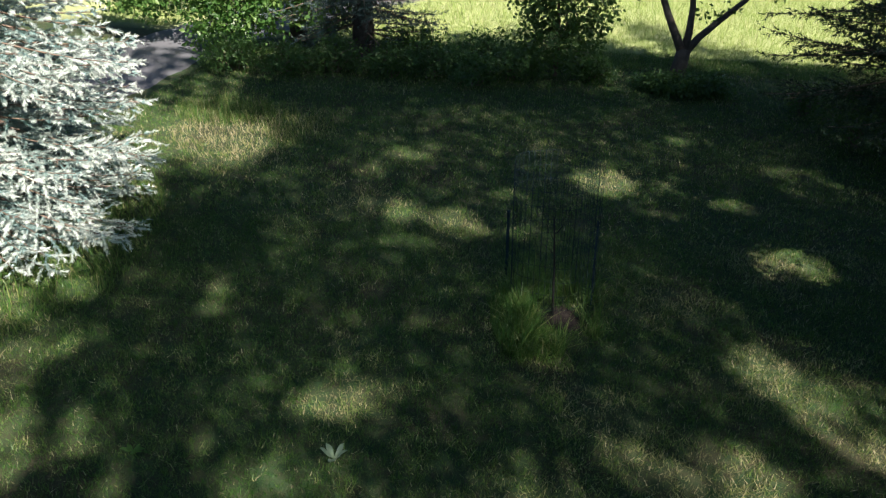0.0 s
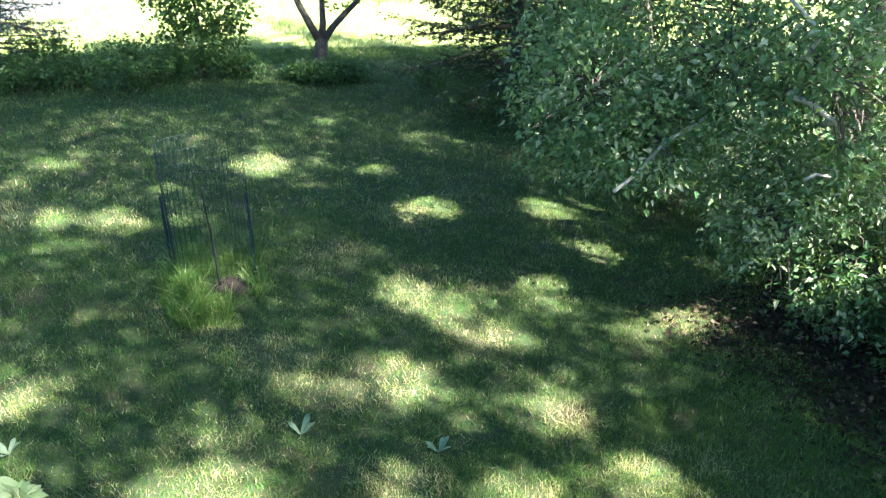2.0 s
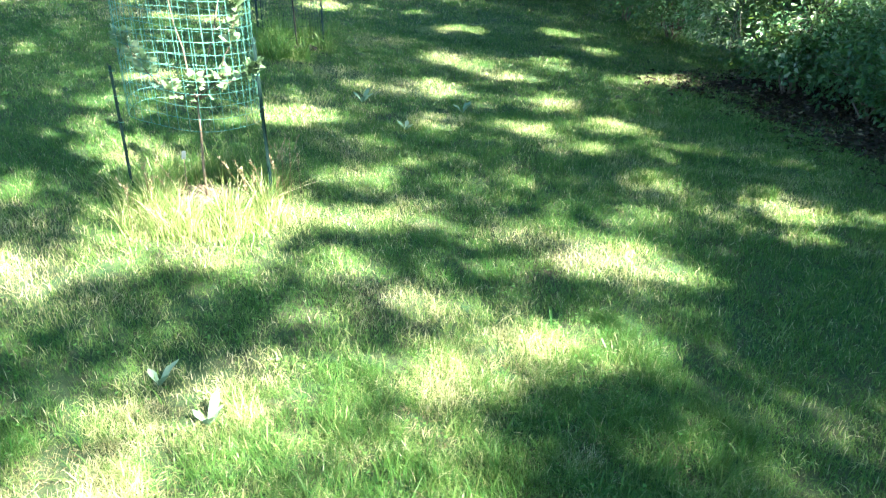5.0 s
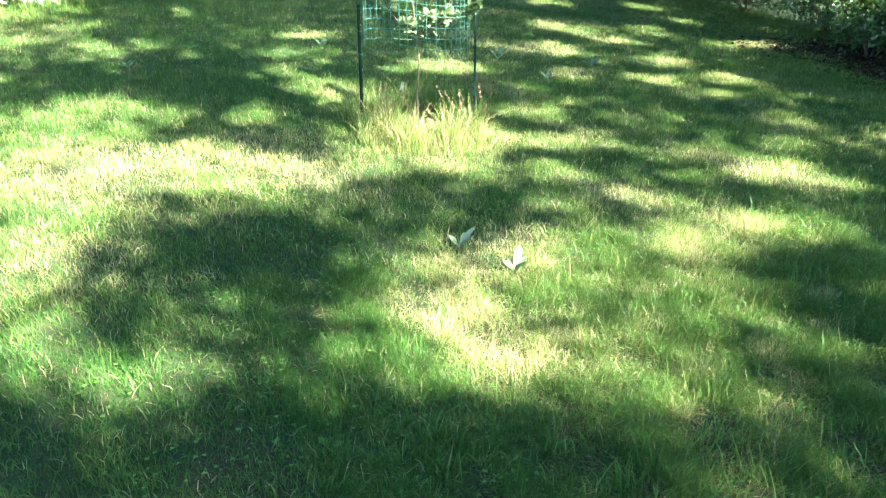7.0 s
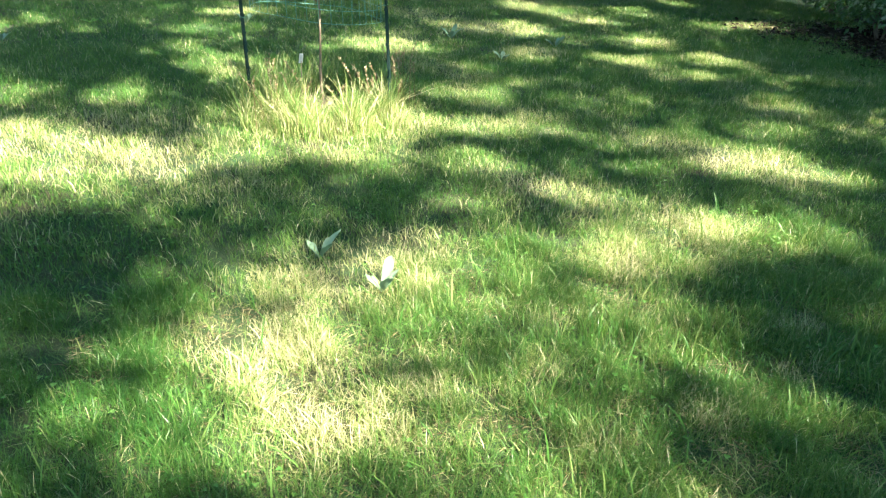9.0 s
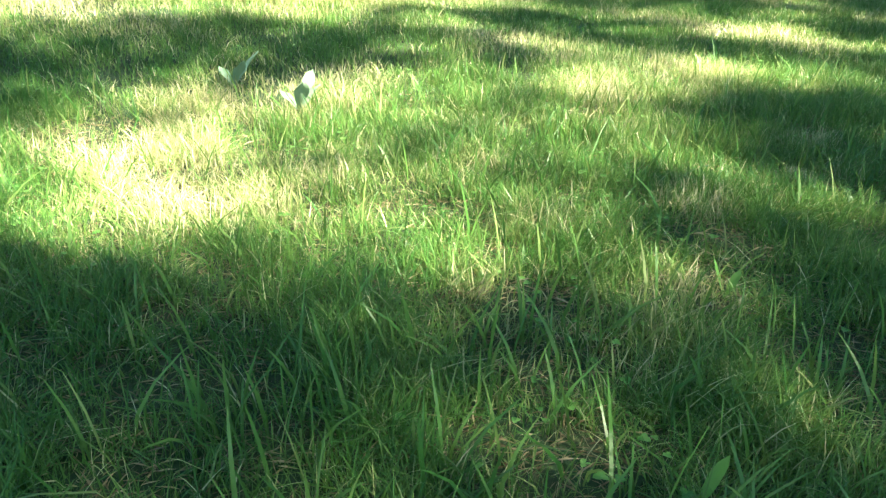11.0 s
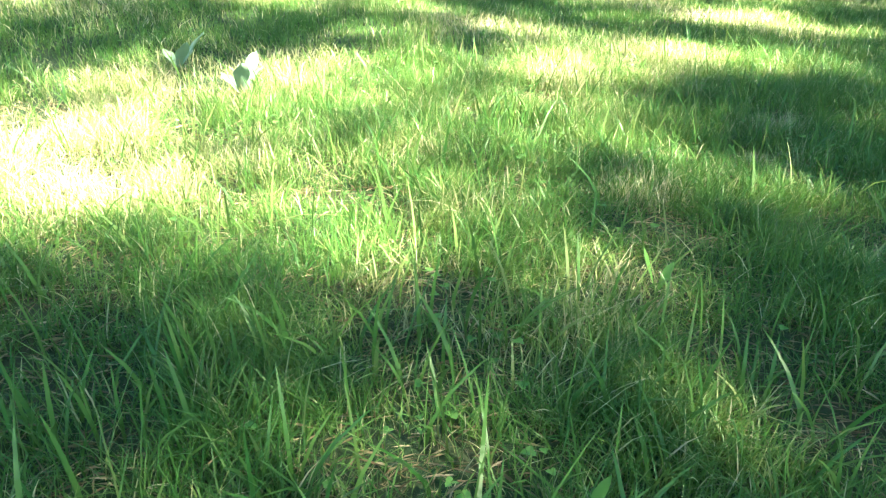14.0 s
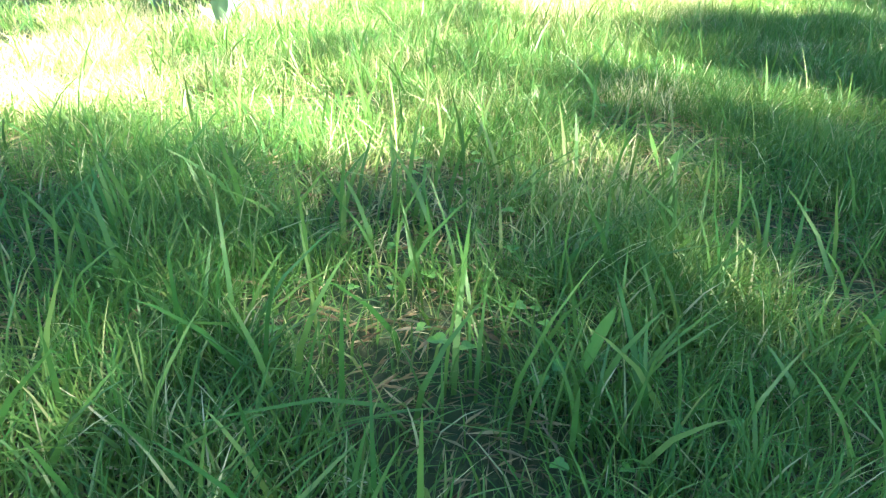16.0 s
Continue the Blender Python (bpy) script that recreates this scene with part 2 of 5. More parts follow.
LEAF_V = np.array([(0, 0, 0), (0.28, 0.33, 0.07), (0.68, 0.26, 0.05), (1, 0, -0.08), (0.68, -0.26, 0.05), (0.28, -0.33, 0.07)])
LEAF_F = np.array([(0, 1, 2), (0, 2, 3), (0, 3, 4), (0, 4, 5)])
POINTED_V = np.array([(0, 0, 0), (0.25, 0.27, 0.05), (0.6, 0.17, 0.03), (1, 0, -0.1), (0.6, -0.2, 0.03), (0.25, -0.3, 0.07)])
KITE_V = np.array([(0, 0, 0), (0.42, 0.2, 0.05), (1, 0, -0.06), (0.42, -0.2, 0.05)])
KITE_F = np.array([(0, 1, 2), (0, 2, 3)])


def unit(v):
    return v / (np.linalg.norm(v, axis=-1, keepdims=True) + 1e-9)


def leaves_arrays(pos, along, normal, size, tint, V=LEAF_V, F=LEAF_F):
    """One leaf at each place: along its stalk's direction, its face to the normal."""
    x = unit(along)
    y = unit(np.cross(normal, x))
    z = np.cross(x, y)
    s = np.asarray(size)[:, None, None]
    W = pos[:, None, :] + s * (V[None, :, 0:1] * x[:, None] + V[None, :, 1:2] * y[:, None] + V[None, :, 2:3] * z[:, None])
    n = len(pos)
    T = F[None] + (np.arange(n) * len(V))[:, None, None]
    return W.reshape(-1, 3), T.reshape(-1, 3), np.repeat(tint, len(V))


def foliage(clusters, per, spread, size, r, V=LEAF_V, F=LEAF_F, droop=0.35, tint_mu=0.45):
    """Leaves in loose sprays round the cluster places."""
    n = len(clusters) * per
    c = np.repeat(clusters, per, axis=0)
    off = unit(r.normal(0, 1, (n, 3))) * (r.random((n, 1)) ** 0.5) * spread
    off[:, 2] *= 0.75
    along = unit(off + r.normal(0, spread * 0.5, (n, 3)))
    along[:, 2] -= droop
    normal = unit(r.normal(0, 0.75, (n, 3)) + np.array([0, 0, 0.55]) + 0.45 * SUN_DIR + 0.45 * unit(off))
    tint = np.clip(r.normal(tint_mu, 0.22, n) + np.repeat(r.normal(0, 0.17, len(clusters)), per), 0, 1)
    return leaves_arrays(c + off, along, normal, size * r.uniform(0.6, 1.25, n), tint, V, F)


def blob_points(blobs, r, shell=0.45):
    """Cluster places in a union of ellipsoids, thicker towards their skin."""
    out = []
    for cx, cy, cz, rx, ry, rz, n in blobs:
        d = unit(r.normal(0, 1, (n, 3))) * (shell + (1 - shell) * r.random((n, 1)) ** 0.7)
        d *= 1 + 0.13 * np.sin(5 * np.arctan2(d[:, 1:2], d[:, 0:1]) + cx * 3) + r.normal(0, 0.07, (n, 1))
        out.append(np.array([cx, cy, cz]) + d * np.array([rx, ry, rz]))
    return np.concatenate(out)


def leafy(name, label, category, base, trunk_pts, trunk_r, blobs, leaf, per, spread, mat, bark, seed, group="", V=LEAF_V, F=LEAF_F,
          limb_r=0.03, floor=0.08, twigs=0.25, tint_mu=0.45, loose=False):
    """A broad-leaved tree or shrub: trunk or stems, limbs to each mass of leaves, thin twigs, and a crown of single leaves."""
    r = np.random.default_rng(seed)
    bx, by = base
    bz = float(ground_z(bx, by))
    ob = thing(name, label, category, group, (bx, by, bz))
    if trunk_pts:
        P = np.array(trunk_pts, float)
        rad = np.linspace(trunk_r, trunk_r * 0.45, len(P))
        rad[0] *= 1.35
        mesh_from("trunk", *tube_arrays(P, rad, 12), bark, None, True, ob)
    tops = [np.array(p, float) for p in (trunk_pts or [(0, 0, -0.05), (0, 0, 0.25)])]
    for b_ in blobs:
        c = np.array(b_[:3])
        start = min(tops, key=lambda p: abs(p[2] - c[2] * 0.6) + 0.2 * np.linalg.norm(p - c)) if trunk_pts else np.array([0.08 * c[0], 0.08 * c[1], -0.03])
        P = bent(start, c, 0.12 * np.linalg.norm(c - start), 0.05, 8, r)
        mesh_from("limb" if trunk_pts else "stem", *tube_arrays(P, np.linspace(limb_r, limb_r * 0.35, 8), 6), bark, None, True, ob)
    pts = blob_points(blobs, r)
    lim = ground_z(pts[:, 0] + bx, pts[:, 1] + by) - bz + floor
    pts[:, 2] = np.maximum(pts[:, 2], lim + r.random(len(pts)) * 0.15)
    pieces = []
    centers = np.array([b_[:3] for b_ in blobs])
    for p in pts[r.random(len(pts)) < twigs]:
        c = centers[np.argmin(np.linalg.norm(centers - p, axis=1))]
        pieces.append(tube_arrays(bent(c + (p - c) * 0.25, p, 0.03, 0.03, 4, r), [limb_r * 0.4, limb_r * 0.32, limb_r * 0.22, limb_r * 0.1], 3))
    if pieces:
        tagged(mesh_from("branchwork", *join_arrays(pieces), bark, None, False, ob), kind="stuff")
    v, f, t = foliage(pts, per, spread, leaf, r, V, F, tint_mu=tint_mu)
    if loose:                                         # gaps through which light falls on the lawn
        c = v.reshape(-1, len(V), 3).mean(1) + np.array([bx, by, bz])
        down = c - SUN_DIR * ((c[:, 2:] - bz - 0.1) / SUN_DIR[2])
        keep = np.repeat(gap_part(down[:, 0], down[:, 1]) < 0.35 + 0.65 * r.random(len(c)) ** 3, len(V))
        f = f[keep[f[:, 0]]]
        f = (np.cumsum(keep) - 1)[f]
        v, t = v[keep], t[keep]
    v[:, 2] = np.maximum(v[:, 2], np.repeat(0.02, len(v)) + ground_z(v[:, 0] + bx, v[:, 1] + by) - bz)
    mesh_from("crown", v, f, mat, t, False, ob)
    return ob


def needle_tufts(pos, axis, length, width, count, tint, r):
    """Short brushes of needles round twigs."""
    n = len(pos)
    ax = unit(axis)
    ref = unit(np.cross(ax, r.normal(0, 1, (n, 3))))
    side = np.cross(ax, ref)
    a = (np.arange(count) * math.tau / count)[None, :, None] + r.uniform(0, math.tau, (n, 1, 1))
    out = np.cos(a) * ref[:, None] + np.sin(a) * side[:, None]
    tang = -np.sin(a) * ref[:, None] + np.cos(a) * side[:, None]
    s = r.uniform(-0.5, 0.5, (n, count, 1)) * length * 1.2
    root = pos[:, None] + s * ax[:, None]
    tip = root + length * (0.72 * out + 0.75 * ax[:, None]) * r.uniform(0.7, 1.2, (n, count, 1))
    V = np.stack([root - tang * width / 2, root + tang * width / 2, tip], axis=2).reshape(-1, 3)
    F = np.arange(len(V)).reshape(-1, 3)
    return V, F, np.repeat(tint, count * 3)


def conifer(name, label, base, height, reach, z0, whorl, per_whorl, mat, seed, step=0.11, tuft=0.045, wide=0.009, count=8, trunk_r=0.16, droop=0.25, tip_up=0.12,
            category="tree", group="", sides=(0, math.tau), taper=0.75, tuft_step=0.075, bright=0.5, rise=(-0.65, 0.4), full_to=99.0):
    """A spruce: a trunk, whorls of drooping boughs, and brushes of needles along every branchlet."""
    r = np.random.default_rng(seed)
    bx, by = base
    bz = float(ground_z(bx, by))
    ob = thing(name, label, category, group, (bx, by, bz))
    P = np.array([(0.03 * math.sin(k), 0.03 * math.cos(1.7 * k), height * k / 9) for k in range(10)])
    P[0, 2] = -0.1
    mesh_from("trunk", *tube_arrays(P, np.linspace(trunk_r, 0.02, 10), 10), M_BARK, None, True, ob)
    wood, pos, axs, tnt = [], [], [], []
    z = z0
    while z < height * 0.97:
        full = reach * (1 - (max(z - z0, 0) / (height - z0)) ** 1.2 * taper) * min(1.0, 0.84 + 0.14 * (z - z0))
        for k in range(per_whorl):
            a = r.uniform(*sides)
            tilt = r.uniform(-0.14, 0.18)
            L = full * r.uniform(0.72, 1.03)
            t = np.linspace(0, 1, 9)
            zz = z + r.uniform(-0.12, 0.12) + (tilt - droop) * L * t ** 1.3 + tip_up * L * t ** 3
            zz = np.maximum(zz, 0.12 - 0.03 * L * t)
            B = np.stack([np.cos(a) * L * t, np.sin(a) * L * t, zz], 1)
            wood.append(tube_arrays(B, np.linspace(0.022, 0.004, 9), 4))
            m = max(int(L * 0.8 / step), 3)
            shade = r.normal(0, 0.12)
            for s in np.linspace(0.18, 1.0, m):
                c = np.array([np.interp(s, t, B[:, q]) for q in range(3)])
                for sg in (-1, 1):
                    l = (0.16 + 0.42 * (1 - s) * min(L, 1.6) * 0.8) * r.uniform(0.7, 1.25)
                    b_ = a + sg * r.uniform(0.35, 1.15)
                    d = np.array([math.cos(b_), math.sin(b_), r.uniform(*rise)])
                    q = np.arange(0.02, l, tuft_step * (1.0 if z < full_to else 3.0))
                    pos.append(c + d * q[:, None])
                    axs.append(np.repeat(d[None], len(q), 0))
                    # needles darker inside, paler at tips: the bough's own shade put into the tint
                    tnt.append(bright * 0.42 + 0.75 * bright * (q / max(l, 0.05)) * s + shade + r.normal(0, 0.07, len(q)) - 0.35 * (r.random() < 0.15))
        z += whorl * r.uniform(0.8, 1.2)
    tagged(mesh_from("branchwork", *join_arrays(wood), M_TWIG, None, False, ob), kind="stuff")
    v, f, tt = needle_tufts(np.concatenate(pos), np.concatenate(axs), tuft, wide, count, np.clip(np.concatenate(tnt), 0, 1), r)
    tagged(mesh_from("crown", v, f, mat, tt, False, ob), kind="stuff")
    return ob


# ---- ground and driveway ----
def spaced(lo, dlo, dhi, hi, step):
    mid = np.arange(dlo, dhi + 1e-6, step)
    out = [mid]
    for s, e, sg in ((dlo, lo, -1), (dhi, hi, 1)):
        v, d, x = [], step, s
        while sg * (e - x) > 0:
            d *= 1.35
            x += sg * d
            v.append(x)
        out.append(np.array(v))
    return np.sort(np.concatenate(out))


def build_ground():
    xs, ys = spaced(-700, -9, 11, 700, 0.22), spaced(-500, -7, 22, 900, 0.22)
    X, Y = np.meshgrid(xs, ys)
    V = np.stack([X, Y, ground_z(X, Y)], -1).reshape(-1, 3)
    n, m = len(xs), len(ys)
    i = (np.arange(m - 1)[:, None] * n + np.arange(n - 1)[None]).ravel()
    F = np.concatenate([np.stack([i, i + 1, i + n + 1], 1), np.stack([i, i + n + 1, i + n], 1)])
    ob = mesh_from("ground", V, F, M_GROUND, None, True)
    tagged(ob, "sloping lawn soil with thatch running into a meadow", "ground", kind="structure")


DRIVE = [(-20, 4.5), (-13, 7.5), (-9.3, 11.0), (-7.0, 14.0), (-6.4, 17.0), (-5.3, 20.0), (-3.6, 23.3), (-0.5, 27.0), (6, 32.0), (16, 37.0)]


def drive_distance(x, y):
    d = np.full(np.shape(x), 1e9)
    P = np.array(DRIVE, float)
    for a, b_ in zip(P[:-1], P[1:]):
        e = b_ - a
        t = np.clip(((x - a[0]) * e[0] + (y - a[1]) * e[1]) / (e @ e), 0, 1)
        d = np.minimum(d, np.hypot(x - a[0] - t * e[0], y - a[1] - t * e[1]))
    return d


def build_drive():
    P = np.array(DRIVE, float)
    s = np.linspace(0, len(P) - 1, 160)
    C = np.stack([np.interp(s, np.arange(len(P)), P[:, k]) for k in range(2)], 1)
    for _ in range(12):
        C[1:-1] = (C[:-2] + 2 * C[1:-1] + C[2:]) / 4
    T = unit(np.gradient(C, axis=0))
    N = np.stack([-T[:, 1], T[:, 0]], 1)
    V, F, cols = [], [], 7
    for i, (c, n) in enumerate(zip(C, N)):
        for k in range(cols):
            w = (k / (cols - 1) - 0.5) * 2 * (1.35 + (0.06 * math.sin(i * 0.9) if k in (0, cols - 1) else 0))
            p = c + n * w
            V.append((p[0], p[1], float(ground_z(*p)) + (0.03 if 0 < k < cols - 1 else -0.02)))
    for i in range(len(C) - 1):
        for k in range(cols - 1):
            a = i * cols + k
            F += [(a, a + 1, a + cols + 1), (a, a + cols + 1, a + cols)]
    ob = mesh_from("road", V, F, M_ASPHALT, None, True)
    tagged(ob, "grey worn asphalt driveway dappled with light", "driveway", kind="structure")


build_ground()
build_drive()

# ---- trees behind the camera, whose crowns shade the lawn ----
# lit spots fitted to the view, crown leaves left out there: x, y, half width, half depth, how open
GAPS_BY_SHRUBS = [(-1.34, 15.24, 0.21, 0.21, 0.5), (-0.57, 14.66, 0.23, 0.23, 0.5), (0.41, 13.59, 0.13, 0.16, 0.5), (4.23, 13.19, 0.17, 0.14, 0.6), (-1.07, 11.05, 0.19, 0.19, 0.7), (-0.57, 11.78, 0.33, 0.27, 0.7), (-0.2, 12.14, 0.14, 0.19, 0.5), (-0.91, 12.42, 0.12, 0.14, 0.5), (-1.36, 11.85, 0.11, 0.11, 0.4), (-0.6, 9.59, 0.24, 0.34, 0.8), (0.07, 9.47, 0.35, 0.31, 0.9), (0.37, 9.14, 0.19, 0.17, 0.7), (0.88, 10.45, 0.24, 0.17, 0.6), (0.93, 9.06, 0.11, 0.21, 0.9), (1.31, 9.04, 0.24, 0.14, 0.4), (-3.59, 11.88, 0.77, 0.95, 0.95), (-4.53, 12.89, 0.38, 0.29, 0.8)]
GAPS_BY_SPRUCE = [(-0.38, 8.71, 0.33, 0.13, 0.5), (-2.54, 7.32, 0.15, 0.14, 0.7), (-2.54, 6.97, 0.12, 0.1, 0.8), (-3.56, 7.63, 0.12, 0.12, 0.7), (-4.05, 7.21, 0.23, 0.22, 0.9), (-3.62, 6.14, 0.15, 0.13, 0.9), (-4.01, 5.99, 0.18, 0.19, 0.9), (-1.83, 5.72, 0.13, 0.12, 0.5), (-1.24, 5.95, 0.29, 0.17, 0.5), (-0.97, 5.54, 0.36, 0.21, 1), (-0.36, 5.8, 0.21, 0.1, 0.6), (1.02, 6.35, 0.12, 0.07, 0.5), (-3.7, 5.03, 0.16, 0.23, 1), (-3.13, 4.98, 0.21, 0.18, 0.8), (-3.43, 4.58, 0.17, 0.2, 0.9), (-2.64, 4.37, 0.15, 0.12, 0.9), (-1.49, 4.58, 0.27, 0.18, 0.6), (-1.27, 5.01, 0.12, 0.1, 0.7), (-1.89, 4.5, 0.15, 0.09, 0.6)]
GAPS_PAST_CAGE = [(2.54, 11.17, 0.45, 0.44, 1), (3.52, 11.06, 0.28, 0.14, 0.6), (4.25, 10.7, 0.38, 0.24, 0.8), (3.09, 10.37, 0.18, 0.18, 0.6), (6.6, 9.03, 0.28, 0.18, 0.4), (4.49, 8.82, 0.56, 0.49, 0.95), (4.02, 8.45, 0.24, 0.16, 0.6), (6.39, 8.25, 0.5, 0.43, 0.95), (6.96, 8.01, 0.14, 0.18, 0.8), (1.0, 7.1, 0.45, 0.6, 0.45), (6.11, 6.92, 0.33, 0.14, 0.4), (6.24, 6.55, 0.28, 0.34, 0.9), (3.22, 6.35, 0.33, 0.32, 0.95), (4.96, 6.15, 0.32, 0.23, 0.7), (3.59, 5.97, 0.3, 0.36, 0.9), (3.96, 5.97, 0.27, 0.31, 0.5), (4.8, 5.56, 0.27, 0.39, 0.5)]
GAPS_BY_ASPEN = [(4.15, 5.42, 0.26, 0.23, 0.5), (3.53, 5.39, 0.28, 0.13, 0.8), (3.9, 5.11, 0.47, 0.14, 0.95), (1.77, 4.97, 0.41, 0.14, 0.6), (2.5, 4.95, 0.33, 0.31, 0.8), (5.51, 4.77, 0.37, 0.22, 0.8), (7.39, 4.75, 0.22, 0.14, 0.6), (6.21, 4.73, 0.38, 0.24, 1), (6.9, 4.72, 0.44, 0.25, 0.7), (2.68, 4.58, 0.26, 0.23, 1), (2.31, 4.58, 0.25, 0.12, 0.5), (0.74, 4.47, 0.28, 0.16, 0.5), (-1.28, 4.32, 0.42, 0.63, 0.4), (3.18, 4.22, 0.19, 0.23, 0.5), (3.96, 4.19, 0.17, 0.16, 0.5), (1.41, 4.11, 0.17, 0.1, 0.4), (2.04, 3.99, 0.12, 0.1, 0.5)]
GAPS_MIDDLE = [(-3.31, 3.98, 0.23, 0.33, 0.5), (0.46, 3.86, 0.56, 0.38, 1), (0.84, 3.82, 0.21, 0.24, 0.9), (3.78, 3.8, 0.28, 0.33, 1), (-0.05, 3.61, 0.34, 0.15, 0.8), (2.05, 3.5, 0.16, 0.17, 0.8), (2.98, 3.24, 0.23, 0.15, 0.5), (1.95, 3.15, 0.21, 0.12, 0.9), (2.32, 3.14, 0.11, 0.05, 0.6), (3.9, 3.12, 0.15, 0.1, 0.6), (3.42, 2.98, 0.23, 0.16, 0.6), (2.98, 2.88, 0.3, 0.19, 0.9), (1, 2.8, 0.19, 0.13, 0.8), (4.03, 2.75, 0.29, 0.25, 1), (2.41, 2.56, 0.13, 0.07, 0.5), (4.09, 2.5, 0.17, 0.09, 0.9), (2.96, 2.2, 0.15, 0.12, 0.8)]
GAPS_HALFWAY = [(4.22, 2.18, 0.14, 0.13, 0.8), (1.74, 2.11, 0.12, 0.06, 0.5), (1.25, 2.08, 0.21, 0.27, 0.5), (-3.14, 2.08, 0.29, 0.37, 0.5), (-2.24, 2.01, 0.16, 0.26, 0.7), (3.42, 1.99, 0.28, 0.16, 0.8), (4.59, 1.93, 0.27, 0.15, 0.9), (0.76, 1.82, 0.34, 0.24, 0.9), (0.36, 1.82, 0.19, 0.14, 0.6), (4.05, 1.75, 0.19, 0.12, 0.5), (4.89, 1.63, 0.16, 0.1, 0.5), (0.82, 1.45, 0.24, 0.09, 0.5), (-3.94, 1.43, 0.72, 1.49, 1), (2.05, 1.4, 0.18, 0.25, 0.5), (1.5, 1.37, 0.22, 0.17, 0.4), (5.29, 1.24, 0.38, 0.12, 0.6), (-0.06, 1.21, 0.26, 0.37, 1)]
GAPS_BY_APPLE = [(3.46, 1, 0.27, 0.26, 0.8), (-0.92, 0.98, 0.76, 0.43, 1), (5.29, 0.93, 0.16, 0.09, 0.4), (0.96, 0.93, 0.22, 0.2, 0.6), (0.53, 0.88, 0.56, 0.16, 0.9), (-1.47, 0.71, 0.31, 0.31, 1), (-2.86, 0.71, 1.11, 0.45, 1), (4.32, 0.43, 0.27, 0.38, 0.9), (1.62, 0.42, 0.22, 0.11, 0.5), (3.24, 0.39, 0.15, 0.1, 0.5), (2.73, 0.38, 0.29, 0.15, 0.6), (1.22, 0.37, 0.21, 0.09, 0.6), (-0.22, 0.36, 0.15, 0.09, 0.6), (1.9, 0.3, 0.22, 0.12, 0.6), (3.62, 0.2, 0.18, 0.12, 0.4), (0.05, 0.18, 0.26, 0.18, 0.9), (4.31, 0.14, 0.37, 0.25, 1)]
GAPS_OPEN_LAWN = [(4.9, -0.12, 0.33, 0.14, 0.7), (2.16, -0.13, 0.3, 0.23, 0.9), (1.41, -0.25, 0.16, 0.08, 0.5), (3.94, -0.26, 0.22, 0.16, 0.9), (1.83, -0.29, 0.2, 0.16, 0.9), (2.41, -0.34, 0.25, 0.16, 0.7), (-0.23, -0.44, 0.22, 0.09, 0.6), (0.45, -0.5, 0.21, 0.19, 0.8), (-3.95, -0.57, 0.34, 1.07, 1), (-2.13, -0.57, 0.23, 0.23, 0.3), (2.29, -0.59, 0.28, 0.19, 1), (-1.45, -0.61, 0.12, 0.1, 0.4), (0.71, -0.67, 0.19, 0.12, 0.6), (-0.17, -0.8, 0.21, 0.08, 0.7), (-0.07, -1.07, 0.37, 0.13, 0.7), (-0.37, -1.12, 0.28, 0.26, 0.6), (1.04, -1.17, 0.47, 0.17, 1)]
GAPS_FRONT = [(1.59, -1.22, 0.23, 0.13, 0.9), (-0.86, -1.29, 0.41, 0.4, 0.75), (-1.26, -1.29, 0.22, 0.18, 0.7), (0.66, -1.31, 0.17, 0.1, 0.5), (0.07, -1.39, 0.19, 0.11, 0.9), (-2, -1.47, 0.17, 0.15, 0.6), (-1.73, -1.51, 0.24, 0.25, 1), (1.59, -1.58, 0.18, 0.12, 0.4), (-0.68, -1.7, 0.31, 0.07, 0.5), (-3.87, -1.71, 0.15, 0.41, 0.8), (0.13, -1.76, 0.21, 0.15, 0.6), (-3.43, -1.81, 0.1, 0.1, 0.6), (-1.61, -1.83, 0.2, 0.3, 1), (-2.32, -1.94, 0.15, 0.12, 0.6), (-3.13, -1.96, 0.08, 0.1, 0.5), (-0.52, -2.01, 0.2, 0.15, 0.5), (-3.36, -2.02, 0.13, 0.21, 1), (-1.66, -1.05, 0.22, 0.16, 0.55), (-1.17, -1.12, 0.25, 0.15, 0.55)]
GAPS_FIRST = [(-1.1, -2.09, 0.16, 0.24, 0.5), (1.14, -2.16, 0.18, 0.13, 0.6), (0.11, -2.17, 0.19, 0.2, 0.5), (-1.59, -2.19, 0.24, 0.27, 1), (-2, -2.26, 0.17, 0.12, 0.8), (-0.91, -2.47, 0.12, 0.16, 0.6), (-1.48, -2.49, 0.26, 0.11, 0.7), (-1.18, -2.53, 0.14, 0.11, 0.6), (0.33, -2.68, 0.2, 0.08, 0.7), (-0.61, -2.69, 0.15, 0.15, 0.4), (-0.41, -3, 0.15, 0.1, 0.6)]
